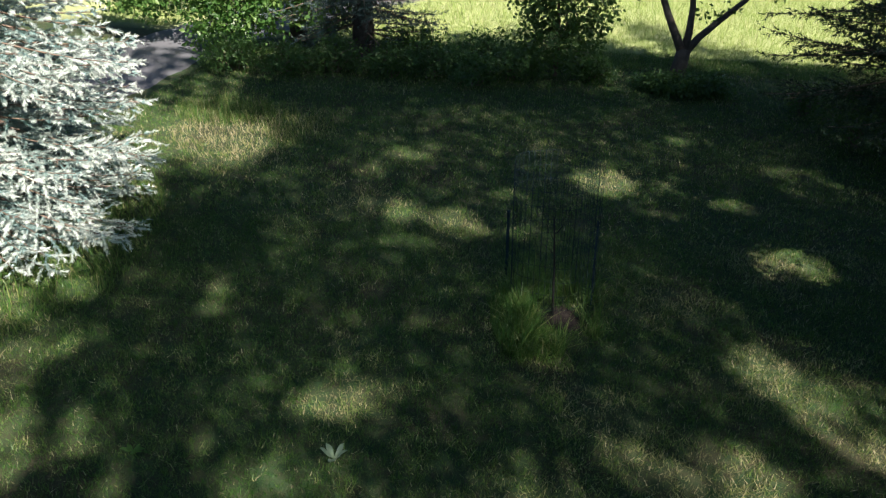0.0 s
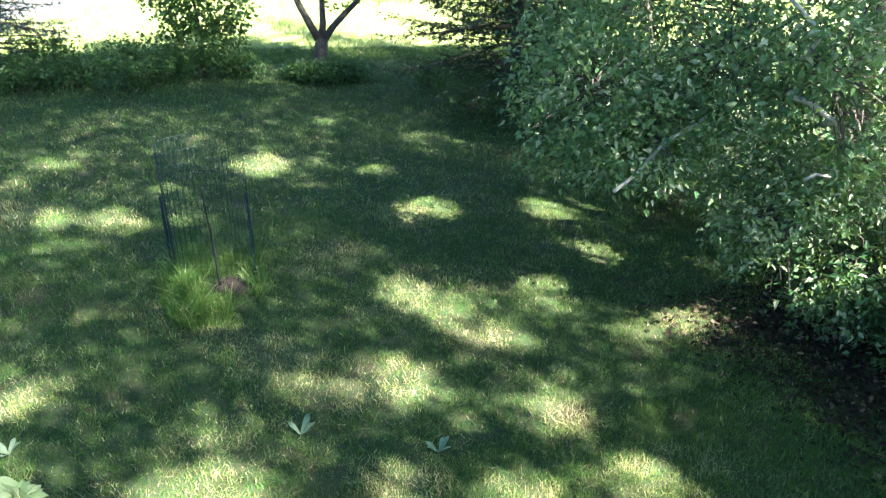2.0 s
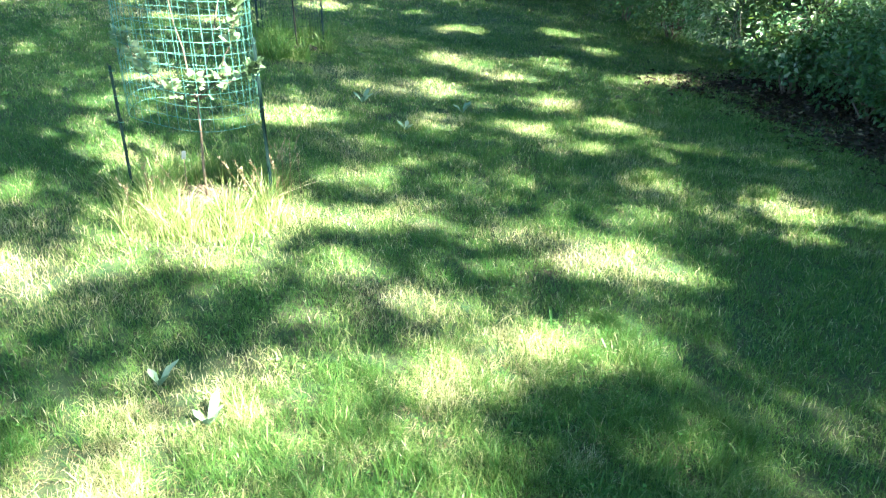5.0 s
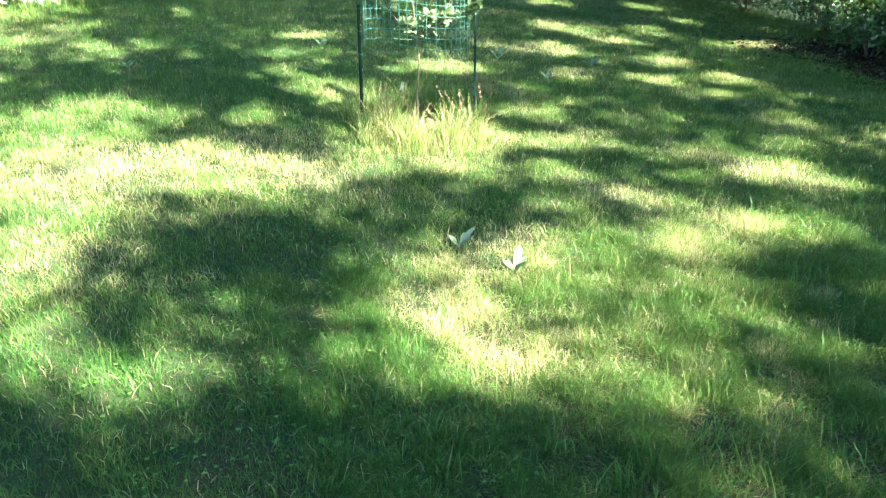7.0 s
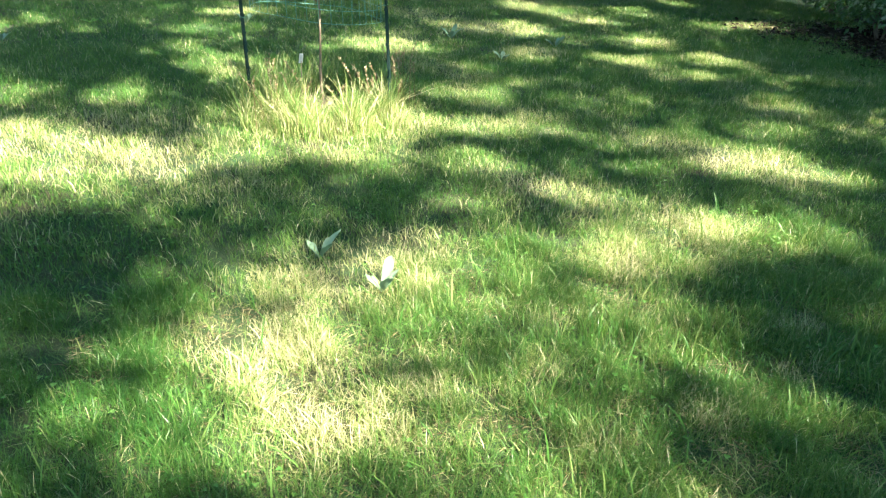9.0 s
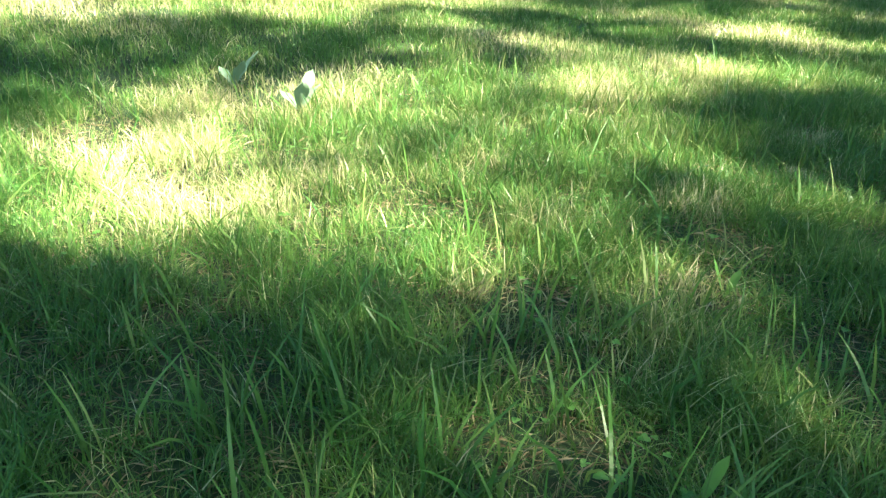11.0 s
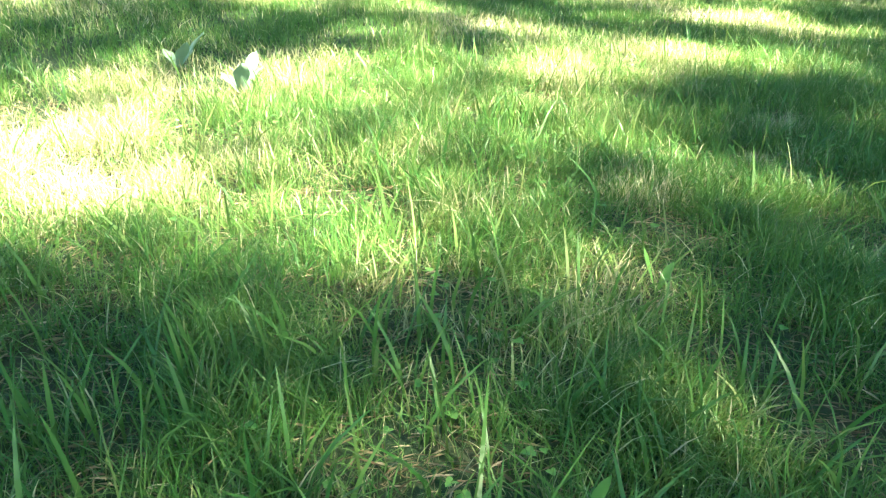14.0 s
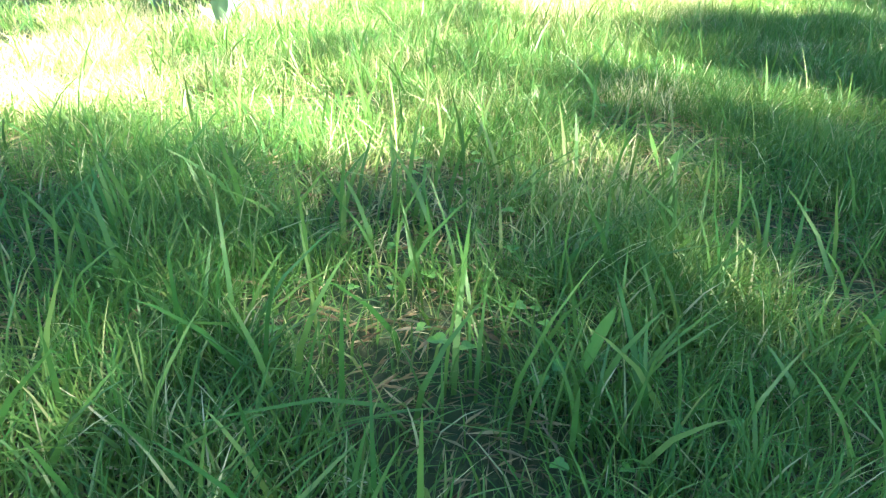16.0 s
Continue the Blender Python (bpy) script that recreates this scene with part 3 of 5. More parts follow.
GAPS_NEAREST = [(-1.57, -1.7, 0.21, 0.35, 1), (-1.19, -1.55, 0.33, 0.21, 0.8), (-1.09, -2.12, 0.28, 0.2, 0.7), (-1.38, -2.32, 0.32, 0.16, 0.8), (-0.63, -1.2, 0.5, 0.36, 0.8), (-0.39, -1.61, 0.19, 0.19, 0.6), (-0.91, -2.6, 0.24, 0.12, 0.55), (-0.7, -2.38, 0.14, 0.14, 0.6), (-0.24, -2.07, 0.17, 0.27, 0.6), (0.34, -1.3, 0.33, 0.19, 0.8), (0.97, -1.27, 0.37, 0.2, 0.9), (-1.97, -1.9, 0.13, 0.27, 0.6), (0.19, -2.14, 0.18, 0.23, 0.55), (-0.65, -2.83, 0.13, 0.08, 0.45), (-0.44, -3.04, 0.1, 0.07, 0.55), (0.26, -2.65, 0.15, 0.06, 0.6), (-1.13, -2.67, 0.29, 0.11, 0.4), (-0.61, 0.71, 0.33, 0.52, 1)]
# light that falls on the caged apple tree and on the trees beside the lawn
GAPS_ON_TREES = [(-1.15, 2.35, 0.4, 0.35, 1), (-1.4, 2.95, 0.42, 0.4, 1), (-1.7, 3.5, 0.4, 0.35, 1), (-0.68, 1.5, 0.36, 0.26, 1)]
GAPS = [(0, GAPS_ON_TREES + GAPS_BY_SHRUBS + GAPS_BY_SPRUCE), (-21, GAPS_PAST_CAGE + GAPS_BY_ASPEN + GAPS_MIDDLE + GAPS_HALFWAY + GAPS_BY_APPLE + GAPS_OPEN_LAWN + GAPS_FRONT + GAPS_FIRST + GAPS_NEAREST)]     # degrees that they are turned by


# the thickest shade: x, y, half width, half depth
DARK = [(-2.6, -0.55, 0.6, 0.4), (-0.6, -4.0, 1.6, 0.3), (1.0, -1.95, 0.4, 0.2), (-2.25, -2.9, 0.7, 0.45), (0.9, -2.9, 0.6, 0.45), (0.7, 8.5, 0.45, 0.45), (6.2, 1.3, 1.6, 1.6), (3.1, -1.5, 0.8, 0.6), (-2.6, 3.5, 1.4, 1.0), (7.5, 2.2, 1.5, 2.0),
        (0.35, -3.4, 0.7, 0.45), (5.6, 9.0, 1.0, 0.9), (3.5, -1.1, 0.8, 0.75), (-2.95, -2.5, 0.4, 0.25), (8.0, 12.2, 1.5, 1.2), (5.4, 2.5, 0.85, 0.65), (-3.0, 8.7, 0.7, 0.8), (-1.8, 14.9, 2.0, 0.9), (1.6, 15.3, 2.0, 0.7), (5.2, 1.5, 1.0, 0.9), (3.3, 1.7, 0.5, 0.35), (0.6, -2.2, 0.4, 0.25), (6.1, 3.2, 0.8, 0.8), (-0.95, -3.65, 0.4, 0.12)]


def shade_part(x, y):
    """How thick the leaves are over a place on the lawn, 0 to 1."""
    d = np.where(y > 7.5, 0.43, np.where(y > 2.5, 0.47, np.where(y > 0.5, 0.44, np.where(y > -2.8, 0.36, 0.46)))) + 0.03 * waves(x, y, 1.3, 23)
    d = d * (1 - 0.97 * np.clip((x - 4.9) / 1.0, 0, 1) * np.clip((y - 5.0 + 0.8 * np.clip(x - 5.5, 0, 1)) / 0.8, 0, 1) * np.clip((12.5 - y) / 1.0, 0, 1))      # the aspen stands in the sun
    for gx, gy, a, b_ in DARK:
        q = ((x - gx) / a) ** 2 + ((y - gy) / b_) ** 2
        d = np.maximum(d, 1.1 - 0.85 * np.clip(q - 0.5, 0, 1))
    return d


def gap_part(x, y):
    """How open the crowns are towards the sun over a place on the lawn, 0 to 1, with soft edges."""
    o = np.zeros(len(x))
    for turn, places in GAPS:
        c, q = math.cos(radians(turn)), math.sin(radians(turn))
        for gx, gy, a, b_, w in places:
            u, v = (x - gx) * c + (y - gy) * q, (y - gy) * c - (x - gx) * q
            o = np.maximum(o, w ** 0.6 * np.clip((1.5 - (u / (a + 0.03)) ** 2 - (v / (b_ + 0.05)) ** 2) / 0.8, 0, 1))
    return np.clip(o * (1.04 + 0.25 * waves(x, y, 0.24, 63)), 0, 1)


# unseen trees added for shade, trunks set to keep their shadows off lit spots
SHADE_TREES = [(2.0, -12.2, 0.30), (14.6, -5.4, 0.32), (18.0, -11.0, 0.30), (19.0, 2.0, 0.32), (-3.5, -15.0, 0.28), (20.5, -16.0, 0.30)]


def shade_trees():
    r = np.random.default_rng(21)
    n = 13000
    tx, ty = r.uniform(-8.5, 12.0, n), r.uniform(-9, 19.4, n)
    k = np.where(ty > 6, r.uniform(13, 19.0, n), r.uniform(9.5, 16.0, n))
    C = np.stack([tx, ty, ground_z(tx, ty)], 1) + SUN_DIR * (k / SUN_DIR[2])[:, None]
    C = C[C[:, 1] < 7.0]
    T = np.array(SHADE_TREES)
    owner = np.argmin((C[:, None, 0] - T[None, :, 0]) ** 2 + (C[:, None, 1] - T[None, :, 1]) ** 2, axis=1)
    for i, (x, y, rad) in enumerate(SHADE_TREES):
        z = float(ground_z(x, y))
        ob = thing("shade_tree", "unseen tall green broad-leaved tree that shades the lawn", "tree", "tall trees over the lawn", (x, y, z))
        trunk = np.array([(0.1 * math.sin(q), 0.1 * math.cos(2 * q), 20.0 * q / 9) for q in range(10)])
        trunk[0, 2] = -0.1
        mesh_from("trunk", *tube_arrays(trunk, np.linspace(rad, 0.07, 10), 10), M_BARK, None, True, ob)
        mine = C[owner == i]
        if not len(mine):
            continue
        for p in mine[r.random(len(mine)) < 0.012] - np.array([x, y, z]):
            start = trunk[int(np.clip(p[2] * 0.6 / 20 * 9, 2, 8))]
            B = bent(start, p, 0.5, 0.12, 7, r)
            W = np.concatenate([B, (B[1:] + B[:-1]) / 2]) + np.array([x, y, z])
            down = W - SUN_DIR * (W[:, 2:] / SUN_DIR[2])
            if (gap_part(down[:, 0], down[:, 1]) > 0.4).any() or ((np.abs(down[:, 0] + 0.5) < 3) & (np.abs(down[:, 1] + 1) < 3)).any():
                continue                              # these places get light
            mesh_from("limb", *tube_arrays(B, np.linspace(0.08, 0.012, 7), 5), M_BARK, None, True, ob)
        m = len(mine) * 60
        P = np.repeat(mine, 60, 0) + unit(r.normal(0, 1, (m, 3))) * r.random((m, 1)) ** 0.5 * 2.2
        gx, gy = P[:, 0], P[:, 1]
        for _ in range(3):
            d = (P[:, 2] - ground_z(gx, gy)) / SUN_DIR[2]
            gx, gy = P[:, 0] - SUN_DIR[0] * d, P[:, 1] - SUN_DIR[1] * d
        wob = 0.07 * waves(gx, gy, 0.5, 17), 0.07 * waves(gx, gy, 0.5, 18)
        edge = 0.35 * waves(gx, gy, 1.6, 9)
        open_side = ((gx < -4.3 + edge) & (gy > 6.6) & (gy < 13.4 + edge)) | ((gx < -3.6) & (gy < 6.6) & (gy > 4.2) & (r.random(m) < 0.5)) | ((gx < -4.9 + 1.6 * edge) & (gy < 6.6)) | (gx < -8) | ((gx < -4) & (gy > 13) & (waves(gx, gy, 0.4, 61) > 0.12)) | ((gx < -3.2) & (gy > 17.3)) | ((gx < -2.8 + edge) & (gy > 10.4) & (gy < 13.2) & (r.random(m) < 0.5)) | (gy > 19.5 + edge)
        thin = r.random(m) > shade_part(gx, gy)
        thin |= (gy > 16.2) & (gx < 9) & (gx > 3.4) & (r.random(m) < 0.5)
        gap = r.random(m) < gap_part(gx + wob[0], gy + wob[1]) * 0.97
        P = P[~(gap | open_side | thin)] - np.array([x, y, z])
        m = len(P)
        A, N = unit(r.normal(0, 1, (m, 3)) * np.array([1, 1, 0.5])), unit(r.normal(0, 0.5, (m, 3)) + 0.5 * SUN_DIR + np.array([0, 0, 0.6]))
        v, f, t = leaves_arrays(P, A, N, r.uniform(0.09, 0.16, m), r.random(m), np.array([(0, 0, 0), (1, 0.36, 0), (1, -0.36, 0)]), np.array([(0, 1, 2)]))
        mesh_from("crown", v, f, M_CANOPY, t, False, ob)


shade_trees()

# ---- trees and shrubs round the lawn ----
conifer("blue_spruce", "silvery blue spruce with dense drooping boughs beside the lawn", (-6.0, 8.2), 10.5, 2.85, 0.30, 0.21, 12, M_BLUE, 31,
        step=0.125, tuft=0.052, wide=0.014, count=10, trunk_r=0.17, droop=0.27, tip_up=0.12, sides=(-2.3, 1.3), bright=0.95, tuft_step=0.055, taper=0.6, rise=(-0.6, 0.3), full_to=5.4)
leafy("aspen_tree", "leafy aspen with pale bare branches drooping over the lawn", "tree", (7.7, 4.7),
      [(1.2, 0.4, -0.05), (1.25, 0.45, 1.0), (1.2, 0.4, 2.0), (1.3, 0.5, 3.0), (1.25, 0.55, 4.2), (1.1, 0.6, 5.5)], 0.15,
      [(-2.3, 1.2, 2.7, 0.9, 1.0, 1.15, 170), (-1.9, 0.6, 2.4, 1.0, 1.0, 0.7, 130), (-0.65, -0.35, 1.6, 0.9, 0.9, 0.95, 160), (-1.6, 1.4, 3.9, 1.5, 1.4, 1.3, 200),
       (0.15, -0.5, 2.3, 1.2, 1.0, 1.0, 170), (0.4, -0.9, 1.0, 1.2, 0.8, 0.75, 150), (2.1, -0.3, 1.6, 1.3, 1.2, 1.1, 160), (-0.3, 0.5, 4.7, 1.8, 1.7, 1.4, 150),
       (2.2, 1.0, 4.3, 1.5, 1.5, 1.2, 80), (-0.9, 2.6, 2.5, 1.4, 1.4, 1.5, 170), (-0.8, -0.7, 3.2, 0.9, 0.8, 1.0, 120), (1.3, -0.9, 3.5, 1.0, 0.7, 0.9, 60), (-1.2, 0.3, 3.2, 1.1, 0.9, 0.9, 120), (0.0, 2.6, 3.4, 2.2, 0.9, 1.6, 170)],
      0.088, 24, 0.28, M_ASPEN, M_BARK, 41, limb_r=0.035, twigs=0.3, tint_mu=0.6, V=POINTED_V, loose=True)


aspen = [o for o in scene.collection.objects if o.name == "aspen_tree"][0]
for pts, r0 in (([(-2.75, 0.0, 2.0), (-2.45, 0.05, 2.12), (-2.1, 0.1, 2.4), (-1.6, 0.1, 2.6), (-0.5, -0.1, 2.9)], 0.02),
                ([(-1.3, -0.7, 3.0), (-1.2, -0.84, 2.96), (-1.07, -0.93, 2.85), (-0.93, -0.93, 2.78), (-0.8, -0.85, 2.7), (-0.5, -0.3, 2.5)], 0.027),
                ([(-1.1, -0.3, 3.2), (-1.18, -0.65, 3.36), (-1.2, -0.78, 3.55), (-1.24, -0.72, 3.68), (-1.2, -0.3, 3.9)], 0.025),
                ([(-1.35, -1.08, 2.28), (-1.25, -1.12, 2.34), (-1.1, -1.15, 2.3), (-0.93, -1.1, 2.31), (-0.7, -0.6, 2.2)], 0.016)):
    mesh_from("bare_limb", *tube_arrays(pts, np.linspace(r0, r0 * 0.75, len(pts)), 8), M_PALEBARK, None, True, aspen, "pale bare limb")


def shrub(label, base, w, h, seed, leaf=0.075, n=130, mat=None, name="shrub", group="shrubs at the lawn's edge", per=13, tint_mu=0.45, spread=0.2):
    r = np.random.default_rng(seed)
    blobs = []
    for k in range(4):
        a = k * math.tau / 4 + r.uniform(-0.5, 0.5)
        blobs.append((0.42 * w * math.cos(a), 0.42 * w * math.sin(a), h * r.uniform(0.4, 0.6), w * 0.55, w * 0.55, h * r.uniform(0.35, 0.5), n // 5))
    blobs.append((0, 0, h * 0.62, w * 0.6, w * 0.6, h * 0.42, n // 4))
    return leafy(name, label, "shrub", base, None, 0, blobs, leaf, per, spread, mat or M_SHRUB, M_TWIG, seed, group, limb_r=0.018, twigs=0.15, tint_mu=tint_mu, V=POINTED_V)


# thicket under the aspen; the last three are unseen, added to dim the ground
for k, (x, y, w, h) in enumerate([(9.2, 1.2, 1.1, 1.6), (8.9, 3.0, 1.0, 1.5), (8.9, 5.8, 1.1, 1.6), (8.5, 7.6, 1.0, 1.3), (8.7, 9.4, 1.1, 1.5), (9.6, 11.2, 1.2, 1.5), (10.5, 4.5, 1.3, 1.5), (10.8, 8.0, 1.7, 2.8), (11.0, 1.5, 1.6, 2.4), (7.75, 3.75, 0.85, 1.25), (7.9, 2.5, 0.85, 1.15), (7.8, 1.3, 0.85, 1.1), (8.6, 0.2, 1.0, 1.4), (10.6, 10.4, 1.7, 3.4), (9.5, 8.6, 1.4, 3.0), (8.9, -1.3, 1.2, 2.6), (8.7, -3.0, 1.2, 2.6), (9.4, -4.6, 1.3, 2.8)]):
    shrub("dark green leafy shrub in the thicket under the aspen", (x, y), w, h, 100 + k, 0.085, 170, M_ASPEN, tint_mu=0.08, spread=0.24)
# unseen shrubs added beside the lawn to cut sky light and shade the ground
for k, (x, y) in enumerate([(7.1, -1.5), (6.3, -2.8), (5.7, -4.2)]):
    leafy("tall_shrub", "unseen tall dark green shrub added beside the lawn for shade", "shrub", (x, y), [(0, 0, -0.05), (0.05, 0, 1.2), (0, 0.05, 2.4), (0.05, 0, 3.8)], 0.06,
          [(0, 0, 1.0, 0.9, 0.9, 0.9, 120), (0.3, -0.2, 2.2, 0.9, 0.9, 0.9, 120), (-0.1, 0.1, 3.4, 0.9, 0.9, 1.0, 120)], 0.11, 14, 0.3, M_ASPEN, M_TWIG, 180 + k, "shrubs at the lawn's edge", limb_r=0.02, tint_mu=0.2, V=POINTED_V, loose=True)
for k, (x, y) in enumerate([(12.6, 5.6), (13.6, 8.6), (15.5, 6.8)]):
    shrub("sunlit yellow-green shrub behind the thicket", (x, y), 1.7, 3.4, 190 + k, 0.11, 190, M_MAPLE, tint_mu=0.8, spread=0.3)
# dark spruces behind the aspen
conifer("spruce_tree", "dark green spruce with bare lower trunk and spreading boughs", (8.3, 12.7), 9.0, 3.2, 0.9, 0.24, 10, M_SPRUCE, 51, step=0.16, tuft=0.08, wide=0.022, count=6,
        trunk_r=0.16, droop=0.16, tip_up=0.1, bright=0.6, tuft_step=0.11, group="dark spruces")
conifer("spruce_tree", "dark green spruce standing behind another", (10.4, 14.8), 10.0, 2.7, 1.1, 0.3, 7, M_SPRUCE, 52, step=0.18, tuft=0.09, wide=0.022, count=6,
        trunk_r=0.18, droop=0.18, tip_up=0.1, bright=0.6, tuft_step=0.13, group="dark spruces")
for k, (x, y, w, h) in enumerate([(7.6, 13.3, 0.85, 1.0), (8.1, 12.0, 0.8, 0.9), (8.9, 13.6, 0.9, 1.0), (7.4, 15.1, 0.6, 0.6)]):
    shrub("low dark shrub under the spruces", (x, y), w, h, 130 + k, 0.07, 90, M_SHRUB, tint_mu=0.3)
# far edge of the lawn
conifer("blue_spruce", "grey-blue spruce with a thick bare trunk among shrubs", (-1.85, 17.6), 10.0, 2.3, 0.7, 0.26, 9, M_GREYBLUE, 53, step=0.17, tuft=0.08, wide=0.017, count=6,
        trunk_r=0.27, droop=0.22, tip_up=0.1, bright=0.95, tuft_step=0.11)
leafy("maple_tree", "bright green maple with low hanging branches by the driveway", "tree", (-3.6, 19.0),
      [(0, 0, -0.05), (0.05, 0, 1.2), (0, 0.1, 2.6), (0.1, 0.1, 4.5)], 0.17,
      [(-2.8, -1.2, 1.5, 1.3, 1.1, 0.75, 130), (-1.0, -1.5, 1.15, 1.2, 0.9, 0.75, 150), (-1.5, -1.7, 0.55, 0.7, 0.5, 0.3, 30), (-4.0, -0.8, 1.7, 0.9, 0.9, 0.8, 60), (0.7, -1.0, 1.1, 0.9, 0.9, 0.8, 70), (0, 0, 4.0, 2.6, 2.2, 1.6, 150), (-2.2, 0.6, 3.4, 1.8, 1.6, 1.2, 90)],
      0.115, 21, 0.36, M_MAPLE, M_BARK, 61, limb_r=0.045)
FAR_SHRUBS = [(-4.5, 16.6, 0.8, 0.9), (-3.3, 16.6, 0.9, 0.8), (-2.3, 16.9, 0.8, 0.9), (-1.1, 16.7, 0.8, 0.8), (-0.2, 17.0, 0.8, 0.9), (0.7, 16.6, 0.75, 0.8), (1.5, 17.1, 0.8, 0.9), (3.3, 17.4, 0.6, 0.6),
              (-0.6, 17.9, 0.9, 1.2), (1.0, 18.0, 0.8, 1.0), (5.1, 16.6, 0.7, 0.6), (5.75, 16.8, 0.6, 0.5), (4.6, 16.9, 0.5, 0.45)]
for k, (x, y, w, h) in enumerate(FAR_SHRUBS):
    shrub("green leafy shrub along the far edge of the lawn", (x, y - 0.6), w, h * 0.8, 150 + k, 0.085, 110, M_SHRUB, tint_mu=0.36)
leafy("tall_shrub", "tall upright green shrub at the far edge of the lawn", "shrub", (2.5, 17.0), [(0, 0, -0.05), (0.05, 0, 0.8), (0.0, 0.05, 1.8), (0.05, 0, 3.2)], 0.05,
      [(0, 0, 0.7, 1.0, 0.8, 0.6, 110), (0.35, 0, 1.5, 0.9, 0.7, 0.75, 110), (-0.5, 0, 1.9, 0.8, 0.6, 0.7, 60), (0.4, 0.1, 2.4, 0.85, 0.7, 0.75, 90), (-0.4, 0, 2.9, 0.9, 0.7, 0.7, 60), (0.3, 0, 3.4, 0.8, 0.6, 0.7, 60)],
      0.11, 13, 0.26, M_SHRUB, M_TWIG, 71, limb_r=0.02, tint_mu=0.5)


def forked_tree():
    bx, by = 5.15, 16.7
    bz = float(ground_z(bx, by))
    ob = thing("forked_tree", "forked tree with three dark rising stems above a shrub", "tree", "", (bx, by, bz))
    mesh_from("trunk", *tube_arrays([(-0.05, 0, -0.1), (0.02, 0, 0.25), (0.08, 0, 0.55), (0.12, 0, 0.85)], [0.24, 0.18, 0.165, 0.15], 12), M_BARK, None, True, ob)
    for pts, r0 in (([(0.1, 0, 0.75), (-0.08, 0, 1.1), (-0.32, 0.05, 1.6), (-0.6, 0.1, 2.3), (-0.75, 0.2, 3.6), (-1.1, 0.2, 5.0)], 0.105),
                    ([(0.12, 0.02, 0.75), (0.18, 0, 1.2), (0.22, 0.1, 1.7), (0.15, 0.2, 2.6), (0.3, 0.2, 4.8)], 0.095),
                    ([(0.14, 0, 0.75), (0.4, -0.02, 1.1), (0.8, 0, 1.45), (1.3, 0.05, 1.85), (1.9, 0.1, 2.5), (2.6, 0.1, 3.6)], 0.09)):
        mesh_from("stem", *tube_arrays(pts, np.linspace(r0, 0.035, len(pts)), 9), M_BARK, None, True, ob)
    r = np.random.default_rng(81)
    blobs = [(-1.1, 0, 3.8, 1.5, 1.4, 1.0, 90), (0.4, 0.2, 4.8, 1.8, 1.6, 1.2, 110), (2.2, 0, 3.7, 1.6, 1.5, 1.0, 90), (-0.9, 0, 2.35, 0.5, 0.5, 0.35, 8), (2.0, 0, 2.25, 0.9, 0.6, 0.25, 14), (0.7, 0, 1.6, 0.3, 0.2, 0.2, 4)]
    v, f, t = foliage(blob_points(blobs, r), 13, 0.26, 0.10, r)
    mesh_from("crown", v, f, M_SHRUB, t, False, ob)


forked_tree()


# ---- caged saplings ----
def rod(a, b_, rad, sides=6):
    return tube_arrays([a, [(p + q) / 2 for p, q in zip(a, b_)], b_], [rad] * 3, sides)


def post_mesh(length):
    """A U-shaped steel garden stake with a flat tip and rows of small lugs."""
    bm = bmesh.new()
    prof = [(-0.019, 0.0), (-0.019, 0.016), (-0.013, 0.016), (-0.011, 0.004), (0.011, 0.004), (0.013, 0.016), (0.019, 0.016), (0.019, 0.0), (0.012, -0.003), (-0.012, -0.003)]
    rings = [[bm.verts.new((x, y, z)) for x, y in prof] for z in (-0.12, length * 0.5, length - 0.01, length)]
    for v in rings[-1]:
        v.co.x *= 0.8
    for a, b_ in zip(rings[:-1], rings[1:]):
        for k in range(len(prof)):
            bm.faces.new((a[k], a[(k + 1) % len(prof)], b_[(k + 1) % len(prof)], b_[k]))
    bm.faces.new(rings[-1])
    bm.faces.new(rings[0][::-1])
    for z in np.arange(0.2, length - 0.05, 0.13):
        bmesh.ops.create_cube(bm, size=1, matrix=Matrix.Translation((0, -0.006, z)) @ Matrix.Diagonal((0.012, 0.01, 0.02, 1)))
    bmesh.ops.recalc_face_normals(bm, faces=bm.faces)
    return bm


